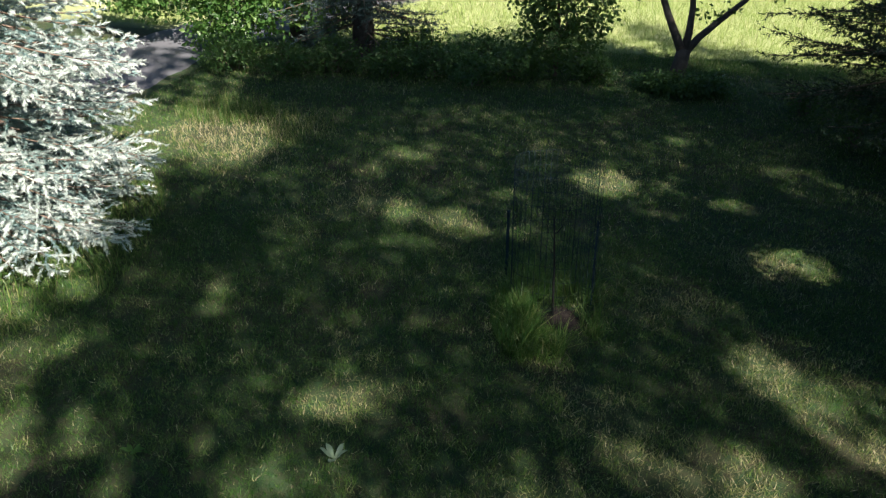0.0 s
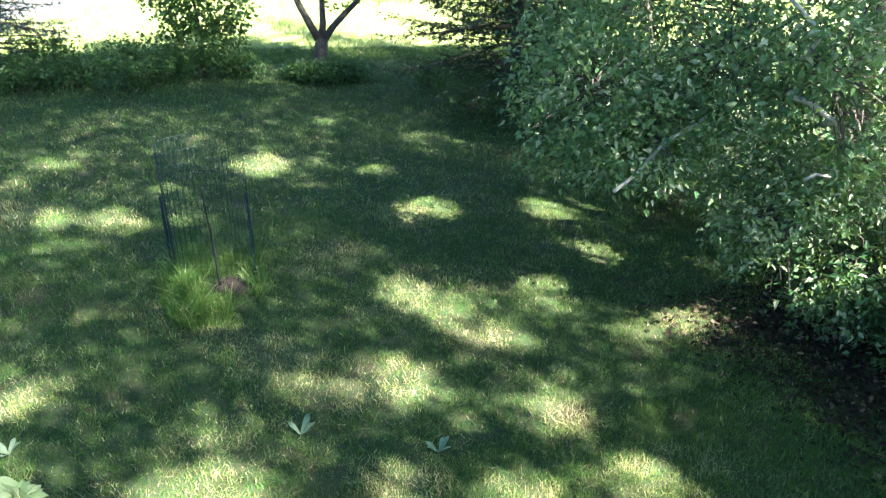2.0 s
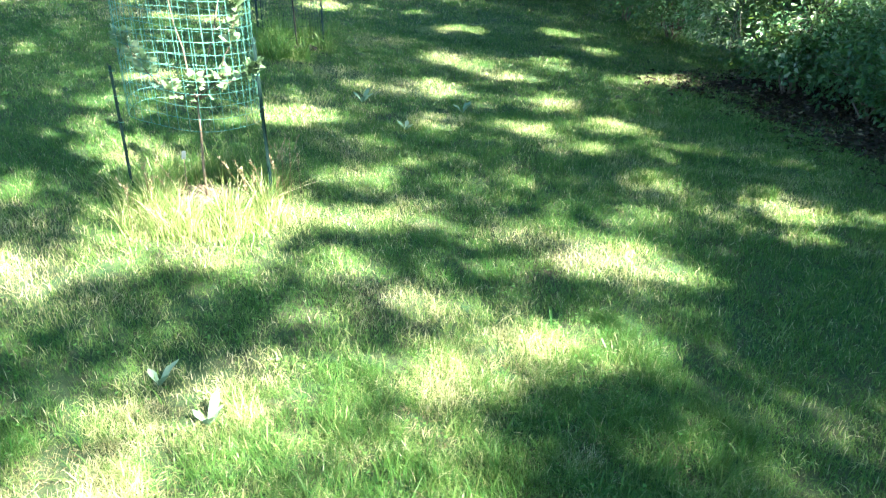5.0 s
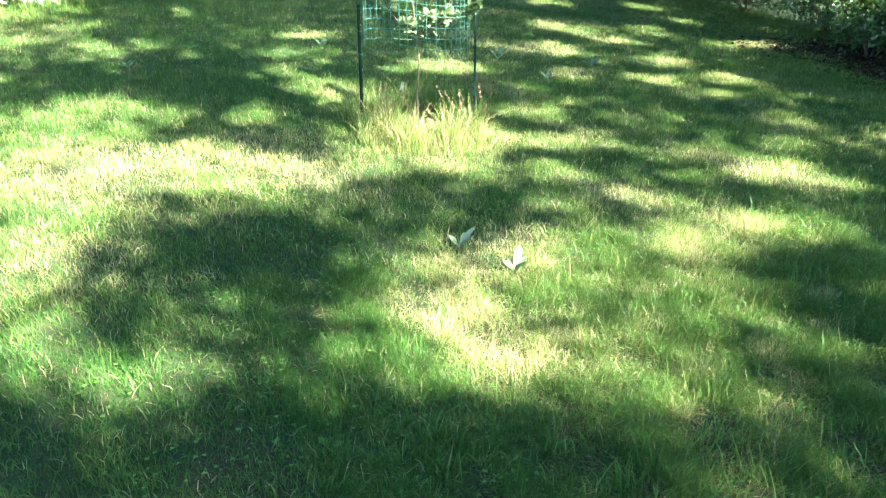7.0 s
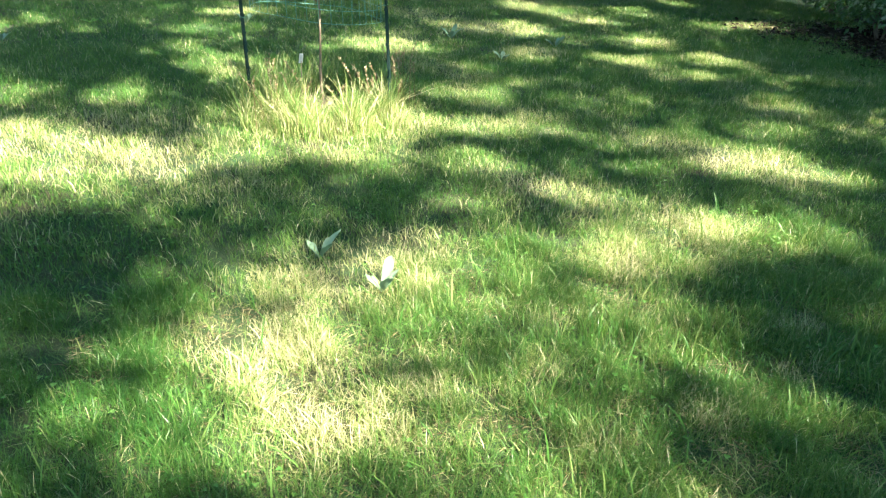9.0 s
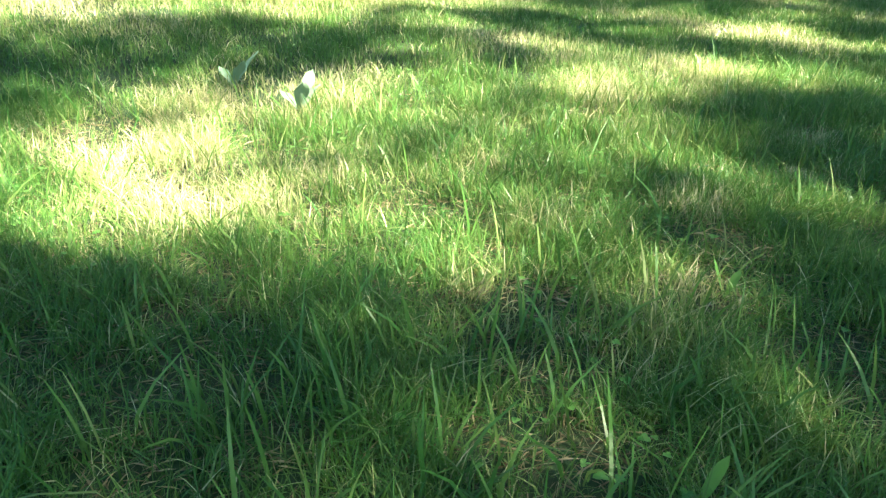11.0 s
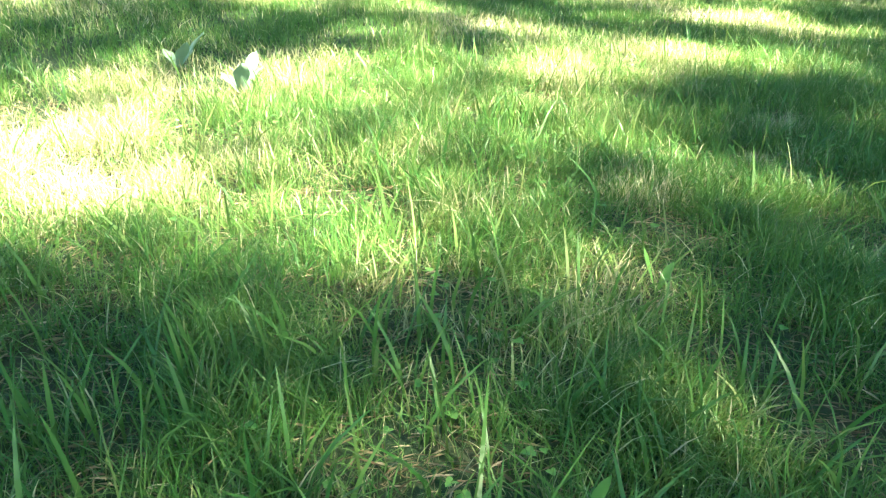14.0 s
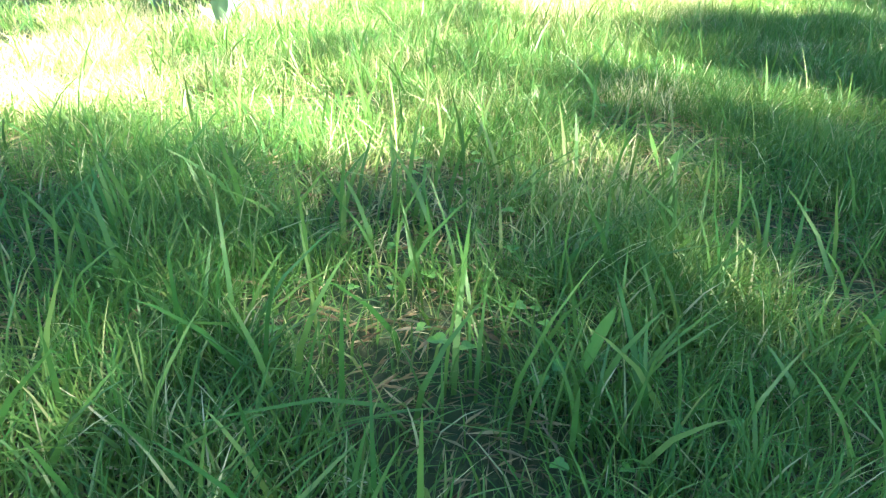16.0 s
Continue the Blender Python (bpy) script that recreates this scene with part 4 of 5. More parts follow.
def cage(label, at, radius, low, high, rows, cols, wire, mat, posts, post_mat, group, dent=0.03, seed=5, tip=0.0):
    x, y = at
    z = float(ground_z(x, y))
    ob = thing("wire_cage", label, "plant cage", group, (x, y, z))
    r = np.random.default_rng(seed)
    ph = r.uniform(0, 6, 3)
    rr = lambda a, h: radius * (1 + dent * np.sin(2 * a + ph[0]) + 0.6 * dent * np.sin(3 * a + ph[1] + h)) + 0.02 * np.sin(5 * a + ph[2])
    a = np.linspace(0, math.tau * 1.04, 49)
    for h in np.linspace(low, high, rows):
        q = rr(a, h)
        mesh_from("horizontal_wire", *tube_arrays(np.stack([q * np.cos(a), q * np.sin(a), h + tip * np.cos(a) + 0.01 * np.sin(a + ph[0])], 1), wire, 4), mat, None, True, ob)
    for k in range(cols):
        b_ = k * math.tau / cols
        hs = np.linspace(low, high, 6)
        q = rr(b_, hs)
        mesh_from("vertical_wire", *tube_arrays(np.stack([q * math.cos(b_), q * math.sin(b_), hs + tip * math.cos(b_) + 0.01 * math.sin(b_ + ph[0])], 1), wire, 4), mat, None, True, ob)
    for px, py, top, lean in posts:
        gz = float(ground_z(px, py))
        p = part("post", post_mesh(top - gz), post_mat, ob)
        for h in (0.62, 0.8, 0.97):
            ring = np.array([(0.024 * math.cos(q), 0.021 * math.sin(q), (top - gz) * h + 0.004 * math.sin(q)) for q in np.linspace(0, math.tau, 13)])
            mesh_from("wire_tie", *tube_arrays(ring, 0.0016, 4), M_WIRE if mat is M_WIRE else M_DARKWIRE, None, True, p, "thin wire tie wound round the post")
        p.matrix_local = Matrix.Translation((px - x, py - y, gz - z)) @ pose(0, 0, 0, lean[0], lean[1], math.degrees(math.atan2(py - y, px - x)) - 90)
    return ob


cage("round cage of green vinyl-coated wire mesh tied to two steel posts", (-0.69, 1.60), 0.51, 0.76, 1.98, 14, 40, 0.0018, M_WIRE,
     [(-1.26, 1.52, 1.25, (0, -2)), (-0.2, 1.34, 1.42, (0, 2))], M_POST, "plant cages", 0.03, 5, -0.06)
cage("tall cage of thin dark wire mesh on two blue-green posts", (1.2, 7.48), 0.47, 0.15, 1.68, 10, 44, 0.0021, M_DARKWIRE,
     [(0.74, 7.86, 1.14, (0, 0)), (1.67, 7.45, 1.18, (0, 0))], M_POSTBLUE, "plant cages", 0.02, 6)


def sapling(label, at, stem_pts, branches, leaf, mat, seed, per_m=70, stem_r=0.013, start=0.2, bark=M_TWIG):
    x, y = at
    z = float(ground_z(x, y))
    ob = thing("sapling", label, "sapling", "young fruit trees", (x, y, z))
    r = np.random.default_rng(seed)
    mesh_from("stem", *tube_arrays(stem_pts, np.linspace(stem_r, stem_r * 0.55, len(stem_pts)), 8), bark, None, True, ob)
    P, A, W = [], [], []
    for br in branches:
        B = np.array(br, float)
        t = np.linspace(0, 1, 12)
        B = np.stack([np.interp(t, np.linspace(0, 1, len(B)), B[:, k]) for k in range(3)], 1)
        B[1:-1] += r.normal(0, 0.008, (10, 3))
        mesh_from("branch", *tube_arrays(B, np.linspace(0.007, 0.0025, 12), 5), bark, None, True, ob)
        L = np.linalg.norm(np.diff(B, axis=0), axis=1).sum()
        m = int(L * per_m)
        s = np.concatenate([r.uniform(start, 1, m), r.uniform(0.75, 1, m // 2)])
        c = np.stack([np.interp(s, t, B[:, k]) for k in range(3)], 1)
        d = unit(r.normal(0, 1, (len(s), 3)) * np.array([1, 1, 0.5]) + np.array([0, 0, 0.25]) + 0.5 * unit(B[-1] - B[0]))
        P.append(c + 0.015 * d)
        A.append(d)
    P, A = np.concatenate(P), np.concatenate(A)
    N = unit(r.normal(0, 0.5, P.shape) + np.array([0.1, -0.25, 0.9]))
    v, f, t = leaves_arrays(P, A, N, leaf * r.uniform(0.6, 1.2, len(P)), np.clip(r.normal(0.5, 0.25, len(P)), 0, 1))
    tagged(mesh_from("crown", v, f, mat, t, False, ob), kind="stuff")
    return ob


sapling("young apple tree with pale green leaves inside a wire cage", (-0.70, 1.56), [(0, 0, -0.05), (0.0, 0.0, 0.3), (0.02, 0.0, 0.6), (0.03, 0, 0.92)],
        [[(0.03, 0, 0.86), (0.2, 0.05, 1.3), (0.38, 0.03, 1.9), (0.44, 0.0, 2.12), (0.48, 0.0, 2.36)], [(0.02, 0, 0.88), (-0.05, 0.08, 1.4), (-0.12, 0.03, 1.9), (-0.12, 0.0, 2.05), (-0.14, 0.0, 2.22)],
         [(0.03, 0, 0.88), (0.2, -0.2, 1.1), (0.33, -0.3, 1.4), (0.36, -0.31, 1.6), (0.36, -0.31, 1.84)], [(0.02, 0, 0.9), (-0.15, -0.15, 1.0), (-0.3, -0.2, 1.15), (-0.38, -0.1, 1.28), (-0.47, 0.0, 1.42)],
         [(0.03, 0, 0.88), (0.2, -0.15, 1.0), (0.36, -0.22, 1.08), (0.5, -0.26, 1.18)], [(0.02, 0, 0.86), (0.0, -0.15, 0.98), (0.02, -0.3, 1.1)], [(0.02, 0, 0.84), (-0.1, -0.18, 0.95), (-0.2, -0.26, 1.06)], [(0.03, 0, 0.86), (0.15, -0.12, 0.98), (0.22, -0.25, 1.12)]],
        0.088, M_APPLE, 91, 84, start=0.46)
sapling("thin dark young tree with few leaves inside a wire cage", (1.2, 7.15), [(0, 0, -0.05), (-0.01, 0, 0.3), (-0.015, 0.01, 0.6), (-0.035, 0.02, 0.95), (-0.05, 0.02, 1.2)],
        [[(-0.03, 0.01, 0.8), (-0.1, 0, 0.86), (-0.2, 0, 0.94)], [(-0.04, 0.02, 0.95), (-0.1, 0.02, 1.04), (-0.13, 0.02, 1.16)], [(-0.04, 0.02, 1.0), (0.04, 0.03, 1.1), (0.07, 0.03, 1.2)]], 0.045, M_SHRUB, 92, 16, 0.015, bark=M_DARKBARK)



def plant_tag():
    x, y = -0.86, 1.6
    ob = thing("plant_tag", "small white plastic label hanging on a thin stake", "plant label", "", (x, y, float(ground_z(x, y))))
    mesh_from("stake", *rod((0, 0, -0.05), (0.02, 0, 0.38), 0.004), M_TWIG, None, True, ob)
    bm = bmesh.new()
    bmesh.ops.create_cube(bm, size=1, matrix=pose(0.02, -0.006, 0.40, 12, 8, 0) @ Matrix.Diagonal((0.032, 0.003, 0.08, 1)))
    bmesh.ops.bevel(bm, geom=list(bm.edges), offset=0.001, segments=1, affect="EDGES")
    part("tag", bm, M_TAG, ob)


plant_tag()


def mulch(name, label, at, rx, ry, h, chips, seed, mat, chip_mat):
    x, y = at
    r = np.random.default_rng(seed)
    V, F, n, m = [], [], 40, 10
    for j in range(m + 1):
        for k in range(n):
            a, q = k * math.tau / n, j / m
            e = 1 + 0.12 * math.sin(3 * a + seed) + 0.06 * math.sin(7 * a)
            px, py = x + rx * q * e * math.cos(a), y + ry * q * e * math.sin(a)
            V.append((px, py, float(ground_z(px, py)) + h * (1 - q * q) - 0.012 * (q > 0.95) + r.normal(0, 0.004)))
    for j in range(m):
        for k in range(n):
            a, b_ = j * n + k, j * n + (k + 1) % n
            F += [(a, a + n, b_ + n), (a, b_ + n, b_)]
    ob = mesh_from(name, V, F, mat, None, True)
    tagged(ob, label, "mulch", kind="stuff")
    a, q = r.uniform(0, math.tau, chips), np.sqrt(r.random(chips)) * 0.98
    P = np.stack([x + rx * q * np.cos(a), y + ry * q * np.sin(a), 0 * a], 1)
    P[:, 2] = ground_z(P[:, 0], P[:, 1]) + h * (1 - q * q) + 0.006
    A, N = unit(r.normal(0, 1, (chips, 3)) * np.array([1, 1, 0.2])), unit(r.normal(0, 0.3, (chips, 3)) + np.array([0, 0, 1]))
    v, f, t = leaves_arrays(P, A, N, r.uniform(0.03, 0.08, chips), r.random(chips), KITE_V, KITE_F)
    tagged(mesh_from("chip_layer", v, f, chip_mat, None, False, ob), kind="stuff")


mulch("mulch", "pale brown wood chip mulch round the caged apple tree", (-0.68, 1.54), 0.44, 0.36, 0.035, 700, 3, M_MULCH, M_CHIP)
mulch("mulch", "dark brown mulch at the foot of the caged sapling", (1.3, 7.1), 0.2, 0.26, 0.03, 150, 4, M_DARKMULCH, M_DARKMULCH)


# ---- broad-leaved weeds in the lawn ----
def rosette(label, at, n, length, up, mat, seed, name="mullein", wide=0.4, group="mullein rosettes"):
    x, y = at
    ob = thing(name, label, "plant", group, (x, y, float(ground_z(x, y))))
    r = np.random.default_rng(seed)
    for k in range(n):
        a, L = k * 2.4 + r.uniform(-0.3, 0.3), length * r.uniform(0.7, 1.15)
        rise = up * r.uniform(0.7, 1.3)
        V, F, m = [], [], 9
        for j in range(m):
            t = j / (m - 1)
            w = wide * L * 0.5 * math.sin(math.pi * min(1, 0.08 + t * 0.94)) ** 0.8 * (0.55 + 0.75 * t) * (1 - 0.35 * t ** 4)
            d, h = L * (t - 0.18 * rise * t * t), L * (rise * t - 0.45 * t ** 2.4 * rise * 0.6)
            for s in (-1, -0.5, 0, 0.5, 1):
                px, py = d * math.cos(a) - s * w * math.sin(a), d * math.sin(a) + s * w * math.cos(a)
                V.append((px, py, h + 0.3 * w * abs(s) ** 1.5 + 0.012 * math.sin(9 * t + 4 * s + k) * L / 0.15 * 0.5 + 0.005))
        for j in range(m - 1):
            for s in range(4):
                q = j * 5 + s
                F += [(q, q + 1, q + 6), (q, q + 6, q + 5)]
        mesh_from("leaf", V, F, mat, np.clip(r.normal(0.5, 0.2) + np.zeros(len(V)), 0, 1), True, ob)


for k, (x, y, n, L, up) in enumerate([(1.43, 4.33, 4, 0.165, 1.1), (2.52, 3.68, 5, 0.165, 1.1), (-0.92, 4.80, 5, 0.16, 0.9), (1.62, 3.21, 4, 0.13, 0.9), (-1.22, -0.83, 4, 0.15, 1.2), (-1.0, -1.27, 4, 0.15, 0.95), (-3.3, 3.9, 5, 0.13, 0.7)]):
    rosette("pale felted mullein rosette growing in the lawn", (x, y), n, L, up, M_MULLEIN, 200 + k)
for k, (x, y, n, L, up) in enumerate([(-0.81, -3.61, 1, 0.075, 1.7), (-2.57, 4.78, 6, 0.10, 0.5), (-0.55, -3.62, 4, 0.04, 0.6), (-2.57, -2.68, 2, 0.075, 1.0), (-0.33, -3.07, 2, 0.06, 1.8)]):
    rosette("bright green broad-leaved weed in the grass", (x, y), n, L, up, M_WEED, 230 + k, "weed", 0.46, "lawn weeds")


# ---- grass ----
def blades(x, y, height, width, segs, tint, r, lean=0.55):
    n = len(x)
    z = ground_z(x, y) - 0.008
    a, f = r.uniform(0, math.tau, n), r.uniform(0, math.tau, n)
    bend = np.abs(r.normal(0, lean, n)) + 0.12
    lv = {1: (0, 1), 2: (0, 0.55, 1), 3: (0, 0.4, 0.75, 1), 4: (0, 0.3, 0.6, 0.85, 1)}[segs]
    wd = {1: (1, 0), 2: (1, 0.75, 0), 3: (0.8, 1, 0.65, 0), 4: (0.8, 1, 0.85, 0.5, 0)}[segs]
    sx, sy = -np.sin(f) * width / 2, np.cos(f) * width / 2
    V = []
    for t, w in zip(lv, wd):
        d = bend * height * t ** 1.8
        h = height * (t - 0.28 * bend * t * t)
        cx, cy, cz = x + d * np.cos(a), y + d * np.sin(a), z + np.maximum(h, 0.012 * t)
        if w:
            V += [np.stack([cx - w * sx, cy - w * sy, cz], 1), np.stack([cx + w * sx, cy + w * sy, cz], 1)]
        else:
            V.append(np.stack([cx, cy, cz], 1))
    m = len(V)
    V = np.stack(V, 1).reshape(-1, 3)
    F = []
    for k in range(len(lv) - 2):
        F += [(2 * k, 2 * k + 1, 2 * k + 3), (2 * k, 2 * k + 3, 2 * k + 2)]
    F.append((m - 3, m - 2, m - 1))
    F = (np.array(F)[None] + (np.arange(n) * m)[:, None, None]).reshape(-1, 3)
    return V, F, np.repeat(np.clip(tint, 0, 1), m)


def bare(x, y):
    """Where no lawn grows: the driveway and the two mulch rings."""
    return (drive_distance(x, y) < 1.4) | ((x > 6.9 + 0.5 * waves(x, y, 0.9, 71) + 0.5 * waves(x, y, 0.12, 72) - 0.25 * np.minimum(y - 2, 0)) & (x < 12) & (y < 4.6) & (y > -1.5)) | (np.hypot(x + 0.68, (y - 1.54) * 1.15) < 0.38) | (np.hypot(x - 1.28, y - 7.1) < 0.22)


# sunlight put into colour as straw-pale spots, with some real dry ones: x, y, radius
SUNLIT_DRY_NEAR = [(-1.75, -1.5, 0.3), (-1.6, -1.85, 0.34), (-1.5, -2.25, 0.34), (-0.46, -3.08, 0.14), (0.95, -1.15, 0.36), (2.1, -0.6, 0.46), (-0.85, -3.0, 0.16), (-0.8, 0.95, 0.5), (-2.6, 0.8, 0.7), (-3.7, 0.6, 0.8), (-3.8, -0.9, 0.5),
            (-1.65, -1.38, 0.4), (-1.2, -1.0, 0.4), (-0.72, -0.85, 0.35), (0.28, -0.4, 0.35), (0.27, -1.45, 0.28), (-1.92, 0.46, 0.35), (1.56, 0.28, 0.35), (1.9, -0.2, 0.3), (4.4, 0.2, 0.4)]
SUNLIT_DRY_FAR = [(0.6, 3.8, 0.5), (0.65, 1.9, 0.38), (2.0, 4.75, 0.45), (3.4, 6.1, 0.5), (3.8, 5.2, 0.4), (-0.1, 1.2, 0.35), (2.47, 11.0, 0.5), (4.3, 8.7, 0.5), (-3.7, 12.2, 0.9), (-3.0, 11.3, 0.6), (-4.2, 12.6, 0.6), (-1.2, 2.6, 0.4), (3.8, 3.8, 0.3), (4.0, 2.75, 0.25),
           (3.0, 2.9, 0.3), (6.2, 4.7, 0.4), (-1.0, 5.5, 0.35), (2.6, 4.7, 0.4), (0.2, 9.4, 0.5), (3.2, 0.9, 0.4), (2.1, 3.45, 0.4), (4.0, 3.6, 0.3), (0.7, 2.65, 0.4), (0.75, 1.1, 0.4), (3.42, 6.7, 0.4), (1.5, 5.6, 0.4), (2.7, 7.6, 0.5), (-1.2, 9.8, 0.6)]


# greener, darker colour put where the lawn lies in shade: x, y, radius
SHADE_GREEN = [(-0.3, -3.5, 0.5), (0.1, -3.3, 0.4), (-1.9, -1.0, 0.8), (-2.5, -2.2, 0.7), (0.6, -2.6, 0.6), (3.2, -1.0, 0.8), (-1.4, -3.3, 0.4), (-2.0, 2.6, 0.8)]


# share of straw: random dryness, raised at sunlit spots and cut in shaded ones
def straw_part(x, y):
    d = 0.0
    for px, py, q in SUNLIT_DRY_NEAR + SUNLIT_DRY_FAR:
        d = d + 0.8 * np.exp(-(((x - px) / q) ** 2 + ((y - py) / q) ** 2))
    for px, py, q in SHADE_GREEN:
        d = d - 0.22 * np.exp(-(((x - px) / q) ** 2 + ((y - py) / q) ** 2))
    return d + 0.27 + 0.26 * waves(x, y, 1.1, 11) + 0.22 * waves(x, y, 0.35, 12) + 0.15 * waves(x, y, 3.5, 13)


def lawn(name, label, n, xr, yr, h, w, segs, seed, hole=None, mat=None, kind_cat="grass", dry=0.0, trim=True):
    r = np.random.default_rng(seed)
    x, y = r.uniform(*xr, n), r.uniform(*yr, n)
    thick = 0.5 + 0.5 * waves(x, y, 0.55, 14) + 0.3 * waves(x, y, 0.18, 15)
    dr = straw_part(x, y)
    keep = ~bare(x, y) & (r.random(n) < np.clip(0.75 + 0.5 * thick - 0.5 * np.maximum(dr - 0.55, 0), 0.12, 1))
    if segs == 3:
        keep &= x < 0.2 + 1.6 * (y + 3.9)
    if trim:
        keep &= x < 3.2 + 1.1 * (y + 2.6) + 6 * (y > 3)
    if hole:
        keep &= ~((x > hole[0]) & (x < hole[1]) & (y > hole[2]) & (y < hole[3]))
    x, y, thick, dr = x[keep], y[keep], thick[keep], dr[keep]
    n = len(x)
    if segs == 3:
        tuft = 0.5 + 0.55 * waves(x, y, 0.42, 44) + 0.35 * waves(x, y, 0.16, 45)
        keep = r.random(n) < np.clip(0.25 + 0.85 * tuft, 0.16, 1)
        x, y, thick, dr = x[keep], y[keep], thick[keep] + 0.5 * tuft[keep] - 0.2, dr[keep]
        n = len(x)
    hh = h * np.clip(0.65 + 0.35 * thick, 0.35, 1.4) * r.uniform(0.45, 1.25, n)
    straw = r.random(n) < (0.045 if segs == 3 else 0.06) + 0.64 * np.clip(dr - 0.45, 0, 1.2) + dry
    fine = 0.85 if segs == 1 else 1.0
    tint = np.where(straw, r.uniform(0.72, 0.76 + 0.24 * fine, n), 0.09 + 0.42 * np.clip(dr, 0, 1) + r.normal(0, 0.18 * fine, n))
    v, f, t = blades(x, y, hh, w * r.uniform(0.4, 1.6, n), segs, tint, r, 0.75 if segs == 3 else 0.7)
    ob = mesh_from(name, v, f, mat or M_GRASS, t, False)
    tagged(ob, label, kind_cat, kind="stuff")
    return ob


NEAR = (-2.7, 1.7, -4.0, -1.0)
lawn("lawn_grass", "uneven green lawn grass with dry blades, straw-paler at sunlit spots", 300000, NEAR[:2], NEAR[2:], 0.10, 0.0024, 3, 301)
lawn("lawn_grass", "uneven green lawn grass, straw-pale where sunlit patches fall", 480000, (-4.6, 6.5), (-4.2, 3.6), 0.09, 0.0044, 2, 302, NEAR)
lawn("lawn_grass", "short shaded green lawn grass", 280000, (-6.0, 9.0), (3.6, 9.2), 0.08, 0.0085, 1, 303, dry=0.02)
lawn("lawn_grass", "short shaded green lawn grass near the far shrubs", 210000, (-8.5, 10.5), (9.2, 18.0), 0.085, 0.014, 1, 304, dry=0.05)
lawn("lawn_grass", "green grass strip behind the forked tree", 60000, (-2, 16), (18.0, 19.5), 0.12, 0.014, 1, 305)
# lawn past the shade edge, with sunlight put into its pale colour
lawn("meadow_grass", "mown lawn strip before the meadow, coloured pale for sunlight", 60000, (-9, 24), (19.5, 21.4), 0.14, 0.014, 1, 308, None, M_MEADOW, "meadow")
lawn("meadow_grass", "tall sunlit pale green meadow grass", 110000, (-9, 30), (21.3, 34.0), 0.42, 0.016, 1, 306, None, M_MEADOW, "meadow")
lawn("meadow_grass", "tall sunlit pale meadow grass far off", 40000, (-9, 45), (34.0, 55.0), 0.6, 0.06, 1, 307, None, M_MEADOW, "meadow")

for q, (n, xr, yr) in enumerate([(40000, (-13, -5.0), (-8, 14)), (26000, (-5, 12), (-10, -4.2)), (26000, (3.2, 10), (-4.2, 3.6))]):
    lawn("lawn_grass", "green lawn grass beyond the trees' shade", n, xr, yr, 0.085, 0.014, 1, 341 + q, None, None, "grass", 0.0, False)


def long_blades():
    """Single long blades that stand out of the near lawn."""
    r = np.random.default_rng(311)
    n = 1500
    x, y = r.uniform(-2.4, 1.6, n), r.uniform(-4.0, -1.0, n)
    v, f, t = blades(x, y, r.uniform(0.11, 0.20, n), r.uniform(0.004, 0.0075, n), 4, np.clip(r.normal(0.28, 0.18, n), 0, 1), r, 0.5)
    n = 420
    x2, y2 = r.uniform(-1.5, -0.3, n), r.uniform(-3.8, -3.1, n)
    keep = waves(x2, y2, 0.3, 36) > -0.2
    x2, y2 = x2[keep], y2[keep]
    n = len(x2)
    v2, f2, t2 = blades(x2, y2, r.uniform(0.12, 0.2, n), r.uniform(0.005, 0.0085, n), 4, np.clip(r.normal(0.2, 0.14, n), 0, 1), r, 0.42)
    v, f, t = np.concatenate([v, v2]), np.concatenate([f, f2 + len(v)]), np.concatenate([t, t2])
    tagged(mesh_from("long_grass", v, f, M_GRASS, t), "single long grass blades standing out of the lawn", "grass", kind="stuff")


long_blades()


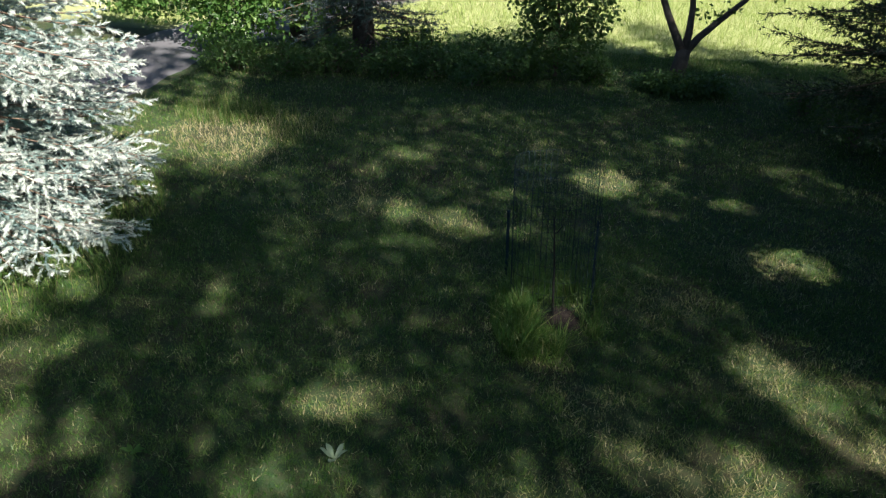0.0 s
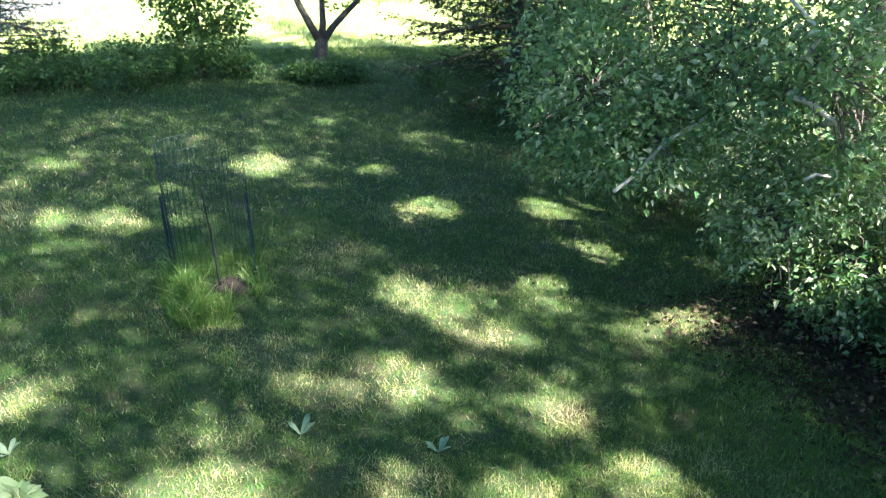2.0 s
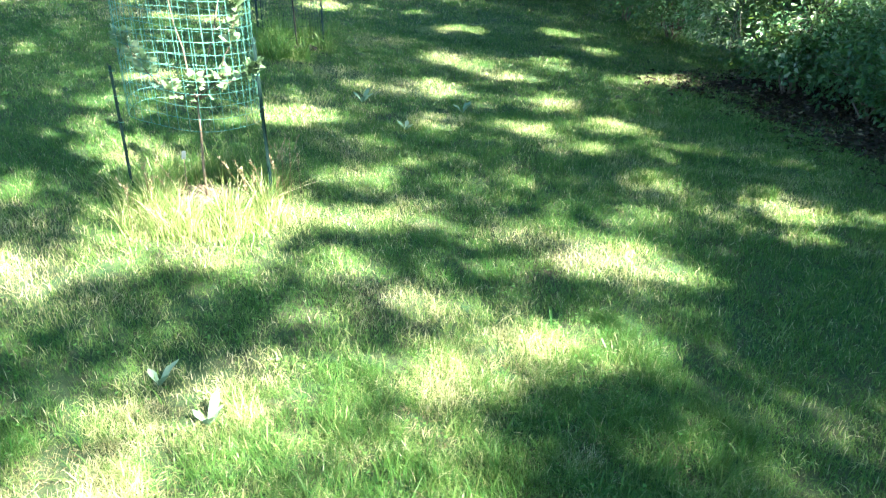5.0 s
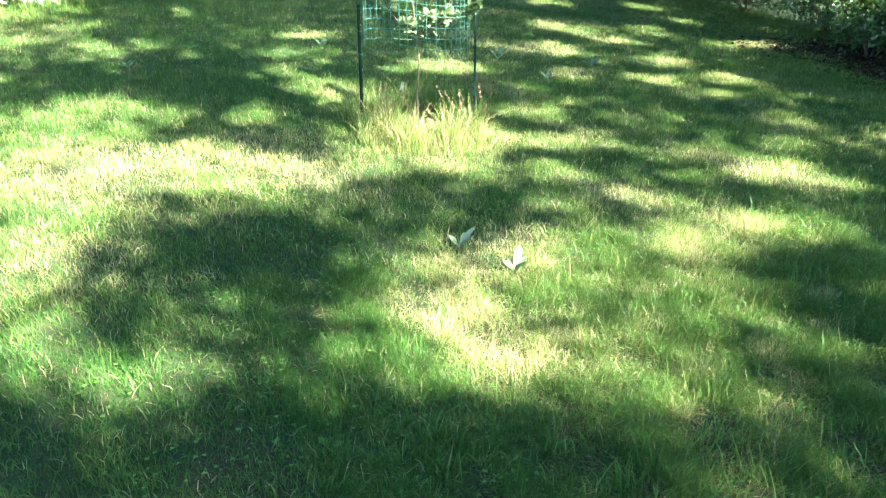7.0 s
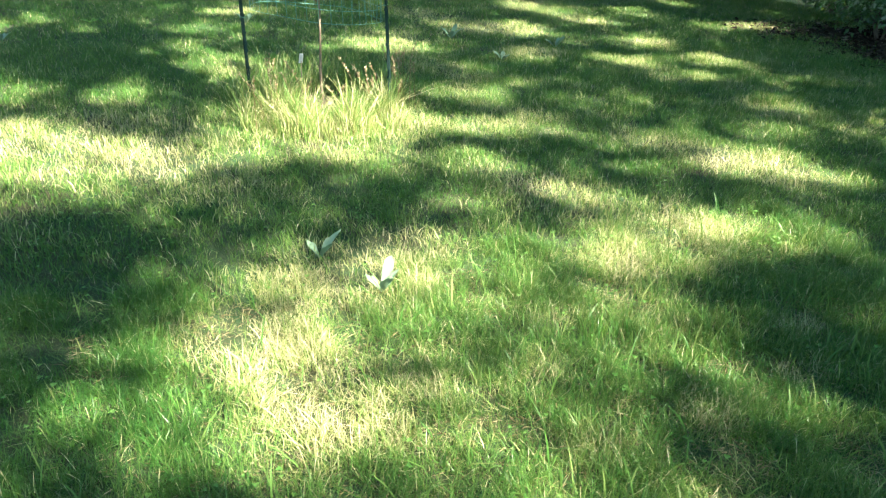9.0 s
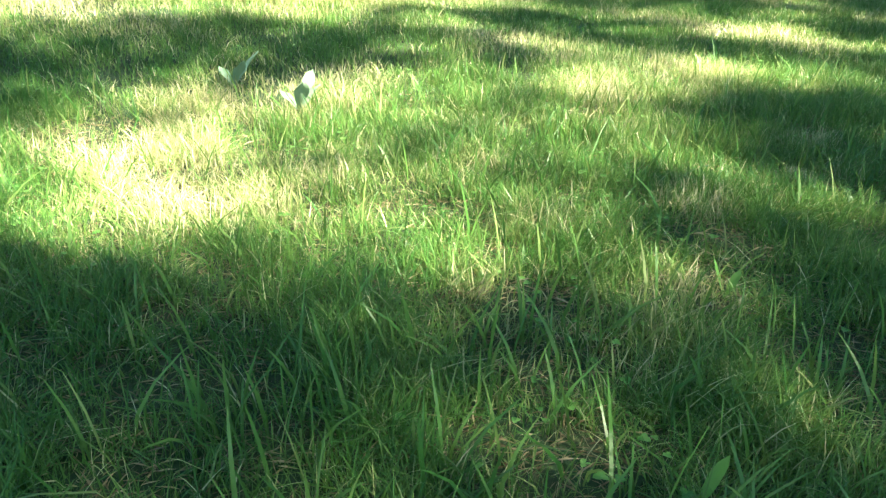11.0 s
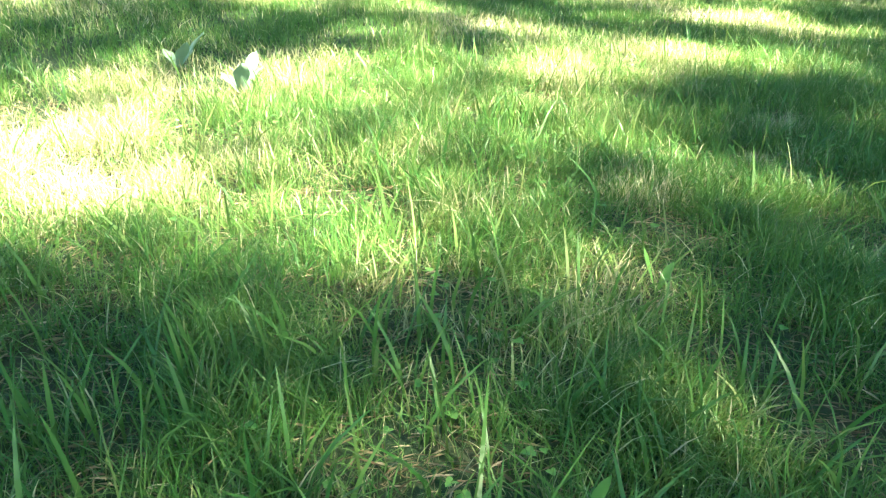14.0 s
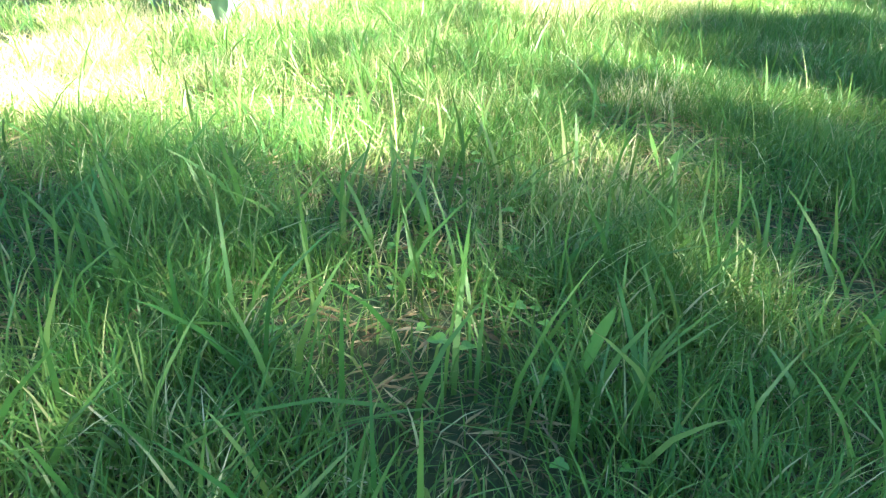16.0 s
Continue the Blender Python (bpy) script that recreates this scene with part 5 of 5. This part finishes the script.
def thatch():
    """Dead straw that lies flat among the living blades, and small clover leaves."""
    r = np.random.default_rng(313)
    n = 24000
    x, y = r.uniform(-2.4, 1.4, n), r.uniform(-4.0, -1.2, n)
    keep = (r.random(n) < np.clip(0.45 - 0.6 * waves(x, y, 0.42, 44), 0.04, 1)) & ~bare(x, y)
    x, y = x[keep], y[keep]
    n = len(x)
    a = r.uniform(0, math.tau, n)
    P = np.stack([x, y, ground_z(x, y) + r.uniform(0.002, 0.02, n)], 1)
    A = np.stack([np.cos(a), np.sin(a), r.normal(0.05, 0.25, n)], 1)
    v, f, t = leaves_arrays(P, A, unit(r.normal(0, 0.5, (n, 3)) + np.array([0, 0, 1])), r.uniform(0.015, 0.06, n), r.random(n) ** 1.5 * 0.8, KITE_V * np.array([1, 0.05, 1]), KITE_F)
    n = 14000
    x, y = r.uniform(-2.0, 0.4, n), r.uniform(-3.95, -2.3, n)
    a = r.uniform(0, math.tau, n)
    P = np.stack([x, y, ground_z(x, y) + r.uniform(0.001, 0.012, n)], 1)
    A = np.stack([np.cos(a), np.sin(a), r.normal(0.0, 0.3, n)], 1)
    v2, f2, t2 = leaves_arrays(P, A, unit(r.normal(0, 0.7, (n, 3)) + np.array([0, 0, 1])), r.uniform(0.008, 0.045, n), r.random(n) ** 1.6 * 0.8, KITE_V * np.array([1, 0.16, 1]), KITE_F)
    v, f, t = np.concatenate([v, v2]), np.concatenate([f, f2 + len(v)]), np.concatenate([t, t2])
    tagged(mesh_from("thatch", v, f, M_STRAW, t), "dead straw lying flat between the grass blades", "dead grass", kind="stuff")
    n = 2300
    x, y = r.uniform(-3.6, 1.6, n), r.uniform(-4.0, 0.2, n)
    keep = waves(x, y, 0.8, 33) + 0.5 * (x < -1.7) > 0.3
    x, y = np.repeat(x[keep], 3), np.repeat(y[keep], 3)
    n = len(x)
    a = np.arange(n) * math.tau / 3 + np.repeat(r.uniform(0, 2, n // 3), 3)
    P = np.stack([x, y, ground_z(x, y) + np.repeat(r.uniform(0.02, 0.06, n // 3), 3)], 1)
    v, f, t = leaves_arrays(P, np.stack([np.cos(a), np.sin(a), 0.2 + 0 * a], 1), unit(r.normal(0, 0.2, (n, 3)) + np.array([0, 0, 1])), np.repeat(r.uniform(0.008, 0.015, n // 3), 3), r.random(n), LEAF_V * np.array([1, 1.4, 1]), LEAF_F)
    tagged(mesh_from("clover", v, f, M_WEED, t), "small clover leaves low in the grass", "clover", kind="stuff")


thatch()


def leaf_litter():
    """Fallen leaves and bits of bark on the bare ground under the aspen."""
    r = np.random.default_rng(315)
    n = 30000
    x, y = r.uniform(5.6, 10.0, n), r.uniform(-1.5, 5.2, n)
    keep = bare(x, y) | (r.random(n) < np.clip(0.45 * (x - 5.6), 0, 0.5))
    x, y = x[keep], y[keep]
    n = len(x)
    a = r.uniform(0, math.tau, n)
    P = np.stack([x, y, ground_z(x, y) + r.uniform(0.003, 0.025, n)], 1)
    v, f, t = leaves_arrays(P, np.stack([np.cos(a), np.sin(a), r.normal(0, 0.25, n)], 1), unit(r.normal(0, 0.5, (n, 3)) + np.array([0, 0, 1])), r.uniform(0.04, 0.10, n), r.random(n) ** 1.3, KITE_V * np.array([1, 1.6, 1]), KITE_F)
    tagged(mesh_from("leaf_litter", v, f, M_LITTER, t), "brown fallen leaves on bare ground, darkened for shade under the aspen", "leaf litter", kind="stuff")


leaf_litter()


def tall_tuft(label, at, rx, ry, n, h, seed, tint_mu=0.3, w=0.006, lean=0.4):
    r = np.random.default_rng(seed)
    a, q = r.uniform(0, math.tau, n), np.sqrt(r.random(n))
    x, y = at[0] + rx * q * np.cos(a), at[1] + ry * q * np.sin(a)
    keep = ~bare(x, y)
    x, y = x[keep], y[keep]
    n = len(x)
    uneven = np.clip(0.75 + 0.6 * waves(x, y, 0.3, seed), 0.3, 1.35)
    v, f, t = blades(x, y, h * uneven * r.uniform(0.4, 1.2, n), w * r.uniform(0.6, 1.3, n), 3, np.clip(r.normal(tint_mu, 0.22, n), 0, 1), r, lean)
    tagged(mesh_from("tall_grass", v, f, M_GRASS, t), label, "grass", kind="stuff")


for x, y in ((-0.06, -2.58), (0.5, -2.5), (0.72, -2.15)):
    tall_tuft("pale dead grass tuft in the lawn", (x, y), 0.13, 0.13, 500, 0.075, 340, 0.97, 0.0022)
for k, (x, y, h) in enumerate([(-0.15, -2.02, 0.15), (-0.54, -2.42, 0.14), (0.25, -2.2, 0.15), (1.05, -2.35, 0.14), (-1.95, -1.05, 0.13), (3.35, 1.1, 0.14), (4.35, 0.5, 0.2)]):
    tall_tuft("longer tuft of green grass in the lawn", (x, y), 0.16, 0.13, 260, h, 350 + k, 0.22, 0.0045)
for k, (x, y, rx, ry, n, h, q) in enumerate([(0.76, 6.95, 0.26, 0.7, 1500, 0.38, 0.2), (0.98, 6.6, 0.28, 0.35, 700, 0.3, 0.25), (1.1, 7.75, 0.4, 0.3, 900, 0.42, 0.2), (1.56, 7.7, 0.22, 0.35, 550, 0.42, 0.2), (1.6, 6.95, 0.12, 0.25, 200, 0.3, 0.3)]):
    tall_tuft("tall unmown grass round the foot of the dark wire cage", (x, y), rx, ry, n, h, 329 + k, q, 0.009, 0.55)
tall_tuft("tall unmown grass round the caged apple tree", (-0.72, 1.6), 0.72, 0.62, 5200, 0.32, 322, 0.42, 0.005)
tall_tuft("long grass beside a cage post", (-0.25, 1.68), 0.22, 0.26, 1200, 0.34, 323, 0.3)
tall_tuft("straw-toned long grass in front of the caged apple tree", (-0.75, 1.1), 0.66, 0.34, 3800, 0.34, 324, 0.62, 0.005)
tall_tuft("dry weedy grass beside the driveway", (-3.5, 12.1), 1.0, 1.1, 800, 0.16, 325, 0.82, 0.007)
tall_tuft("green weeds at the corner of the lawn", (-3.9, 13.2), 0.9, 0.7, 1500, 0.3, 327, 0.4, 0.008)
tall_tuft("green weeds at the lawn edge", (-2.5, 12.6), 0.6, 0.8, 700, 0.32, 328, 0.6, 0.007)
tall_tuft("long grass under the blue spruce", (-4.6, 8.2), 1.0, 2.2, 2500, 0.22, 326, 0.35, 0.01)


def seed_heads():
    """Dry grass stalks with seed heads by the caged apple tree."""
    r = np.random.default_rng(331)
    for k in range(34):
        x, y = (r.uniform(-1.45, 0.0), r.uniform(0.9, 1.5)) if k < 22 else (r.uniform(-0.15, 0.12), r.uniform(1.3, 1.75))
        h = r.uniform(0.32, 0.55)
        ob = thing("grass_stalk", "dry tan grass stalk with a seed head", "grass stalk", "grass stalks by the cage", (x, y, float(ground_z(x, y))))
        d = r.normal(0, 0.09, 2)
        P = np.array([(d[0] * t * t, d[1] * t * t, h * t - 0.01) for t in np.linspace(0, 1, 6)])
        mesh_from("stalk", *tube_arrays(P, np.linspace(0.0022, 0.0012, 6), 4), M_STRAW, None, False, ob)
        n = 26
        s = r.uniform(0.74, 1.0, n)
        C = np.stack([d[0] * s * s, d[1] * s * s, h * s - 0.01], 1)
        v, f, t = leaves_arrays(C, unit(r.normal(0, 0.5, (n, 3)) + np.array([0, 0, 0.9])), unit(r.normal(0, 1, (n, 3))), r.uniform(0.014, 0.028, n), r.random(n), KITE_V, KITE_F)
        mesh_from("seed_head", v, f, M_STRAW, t, False, ob)


seed_heads()
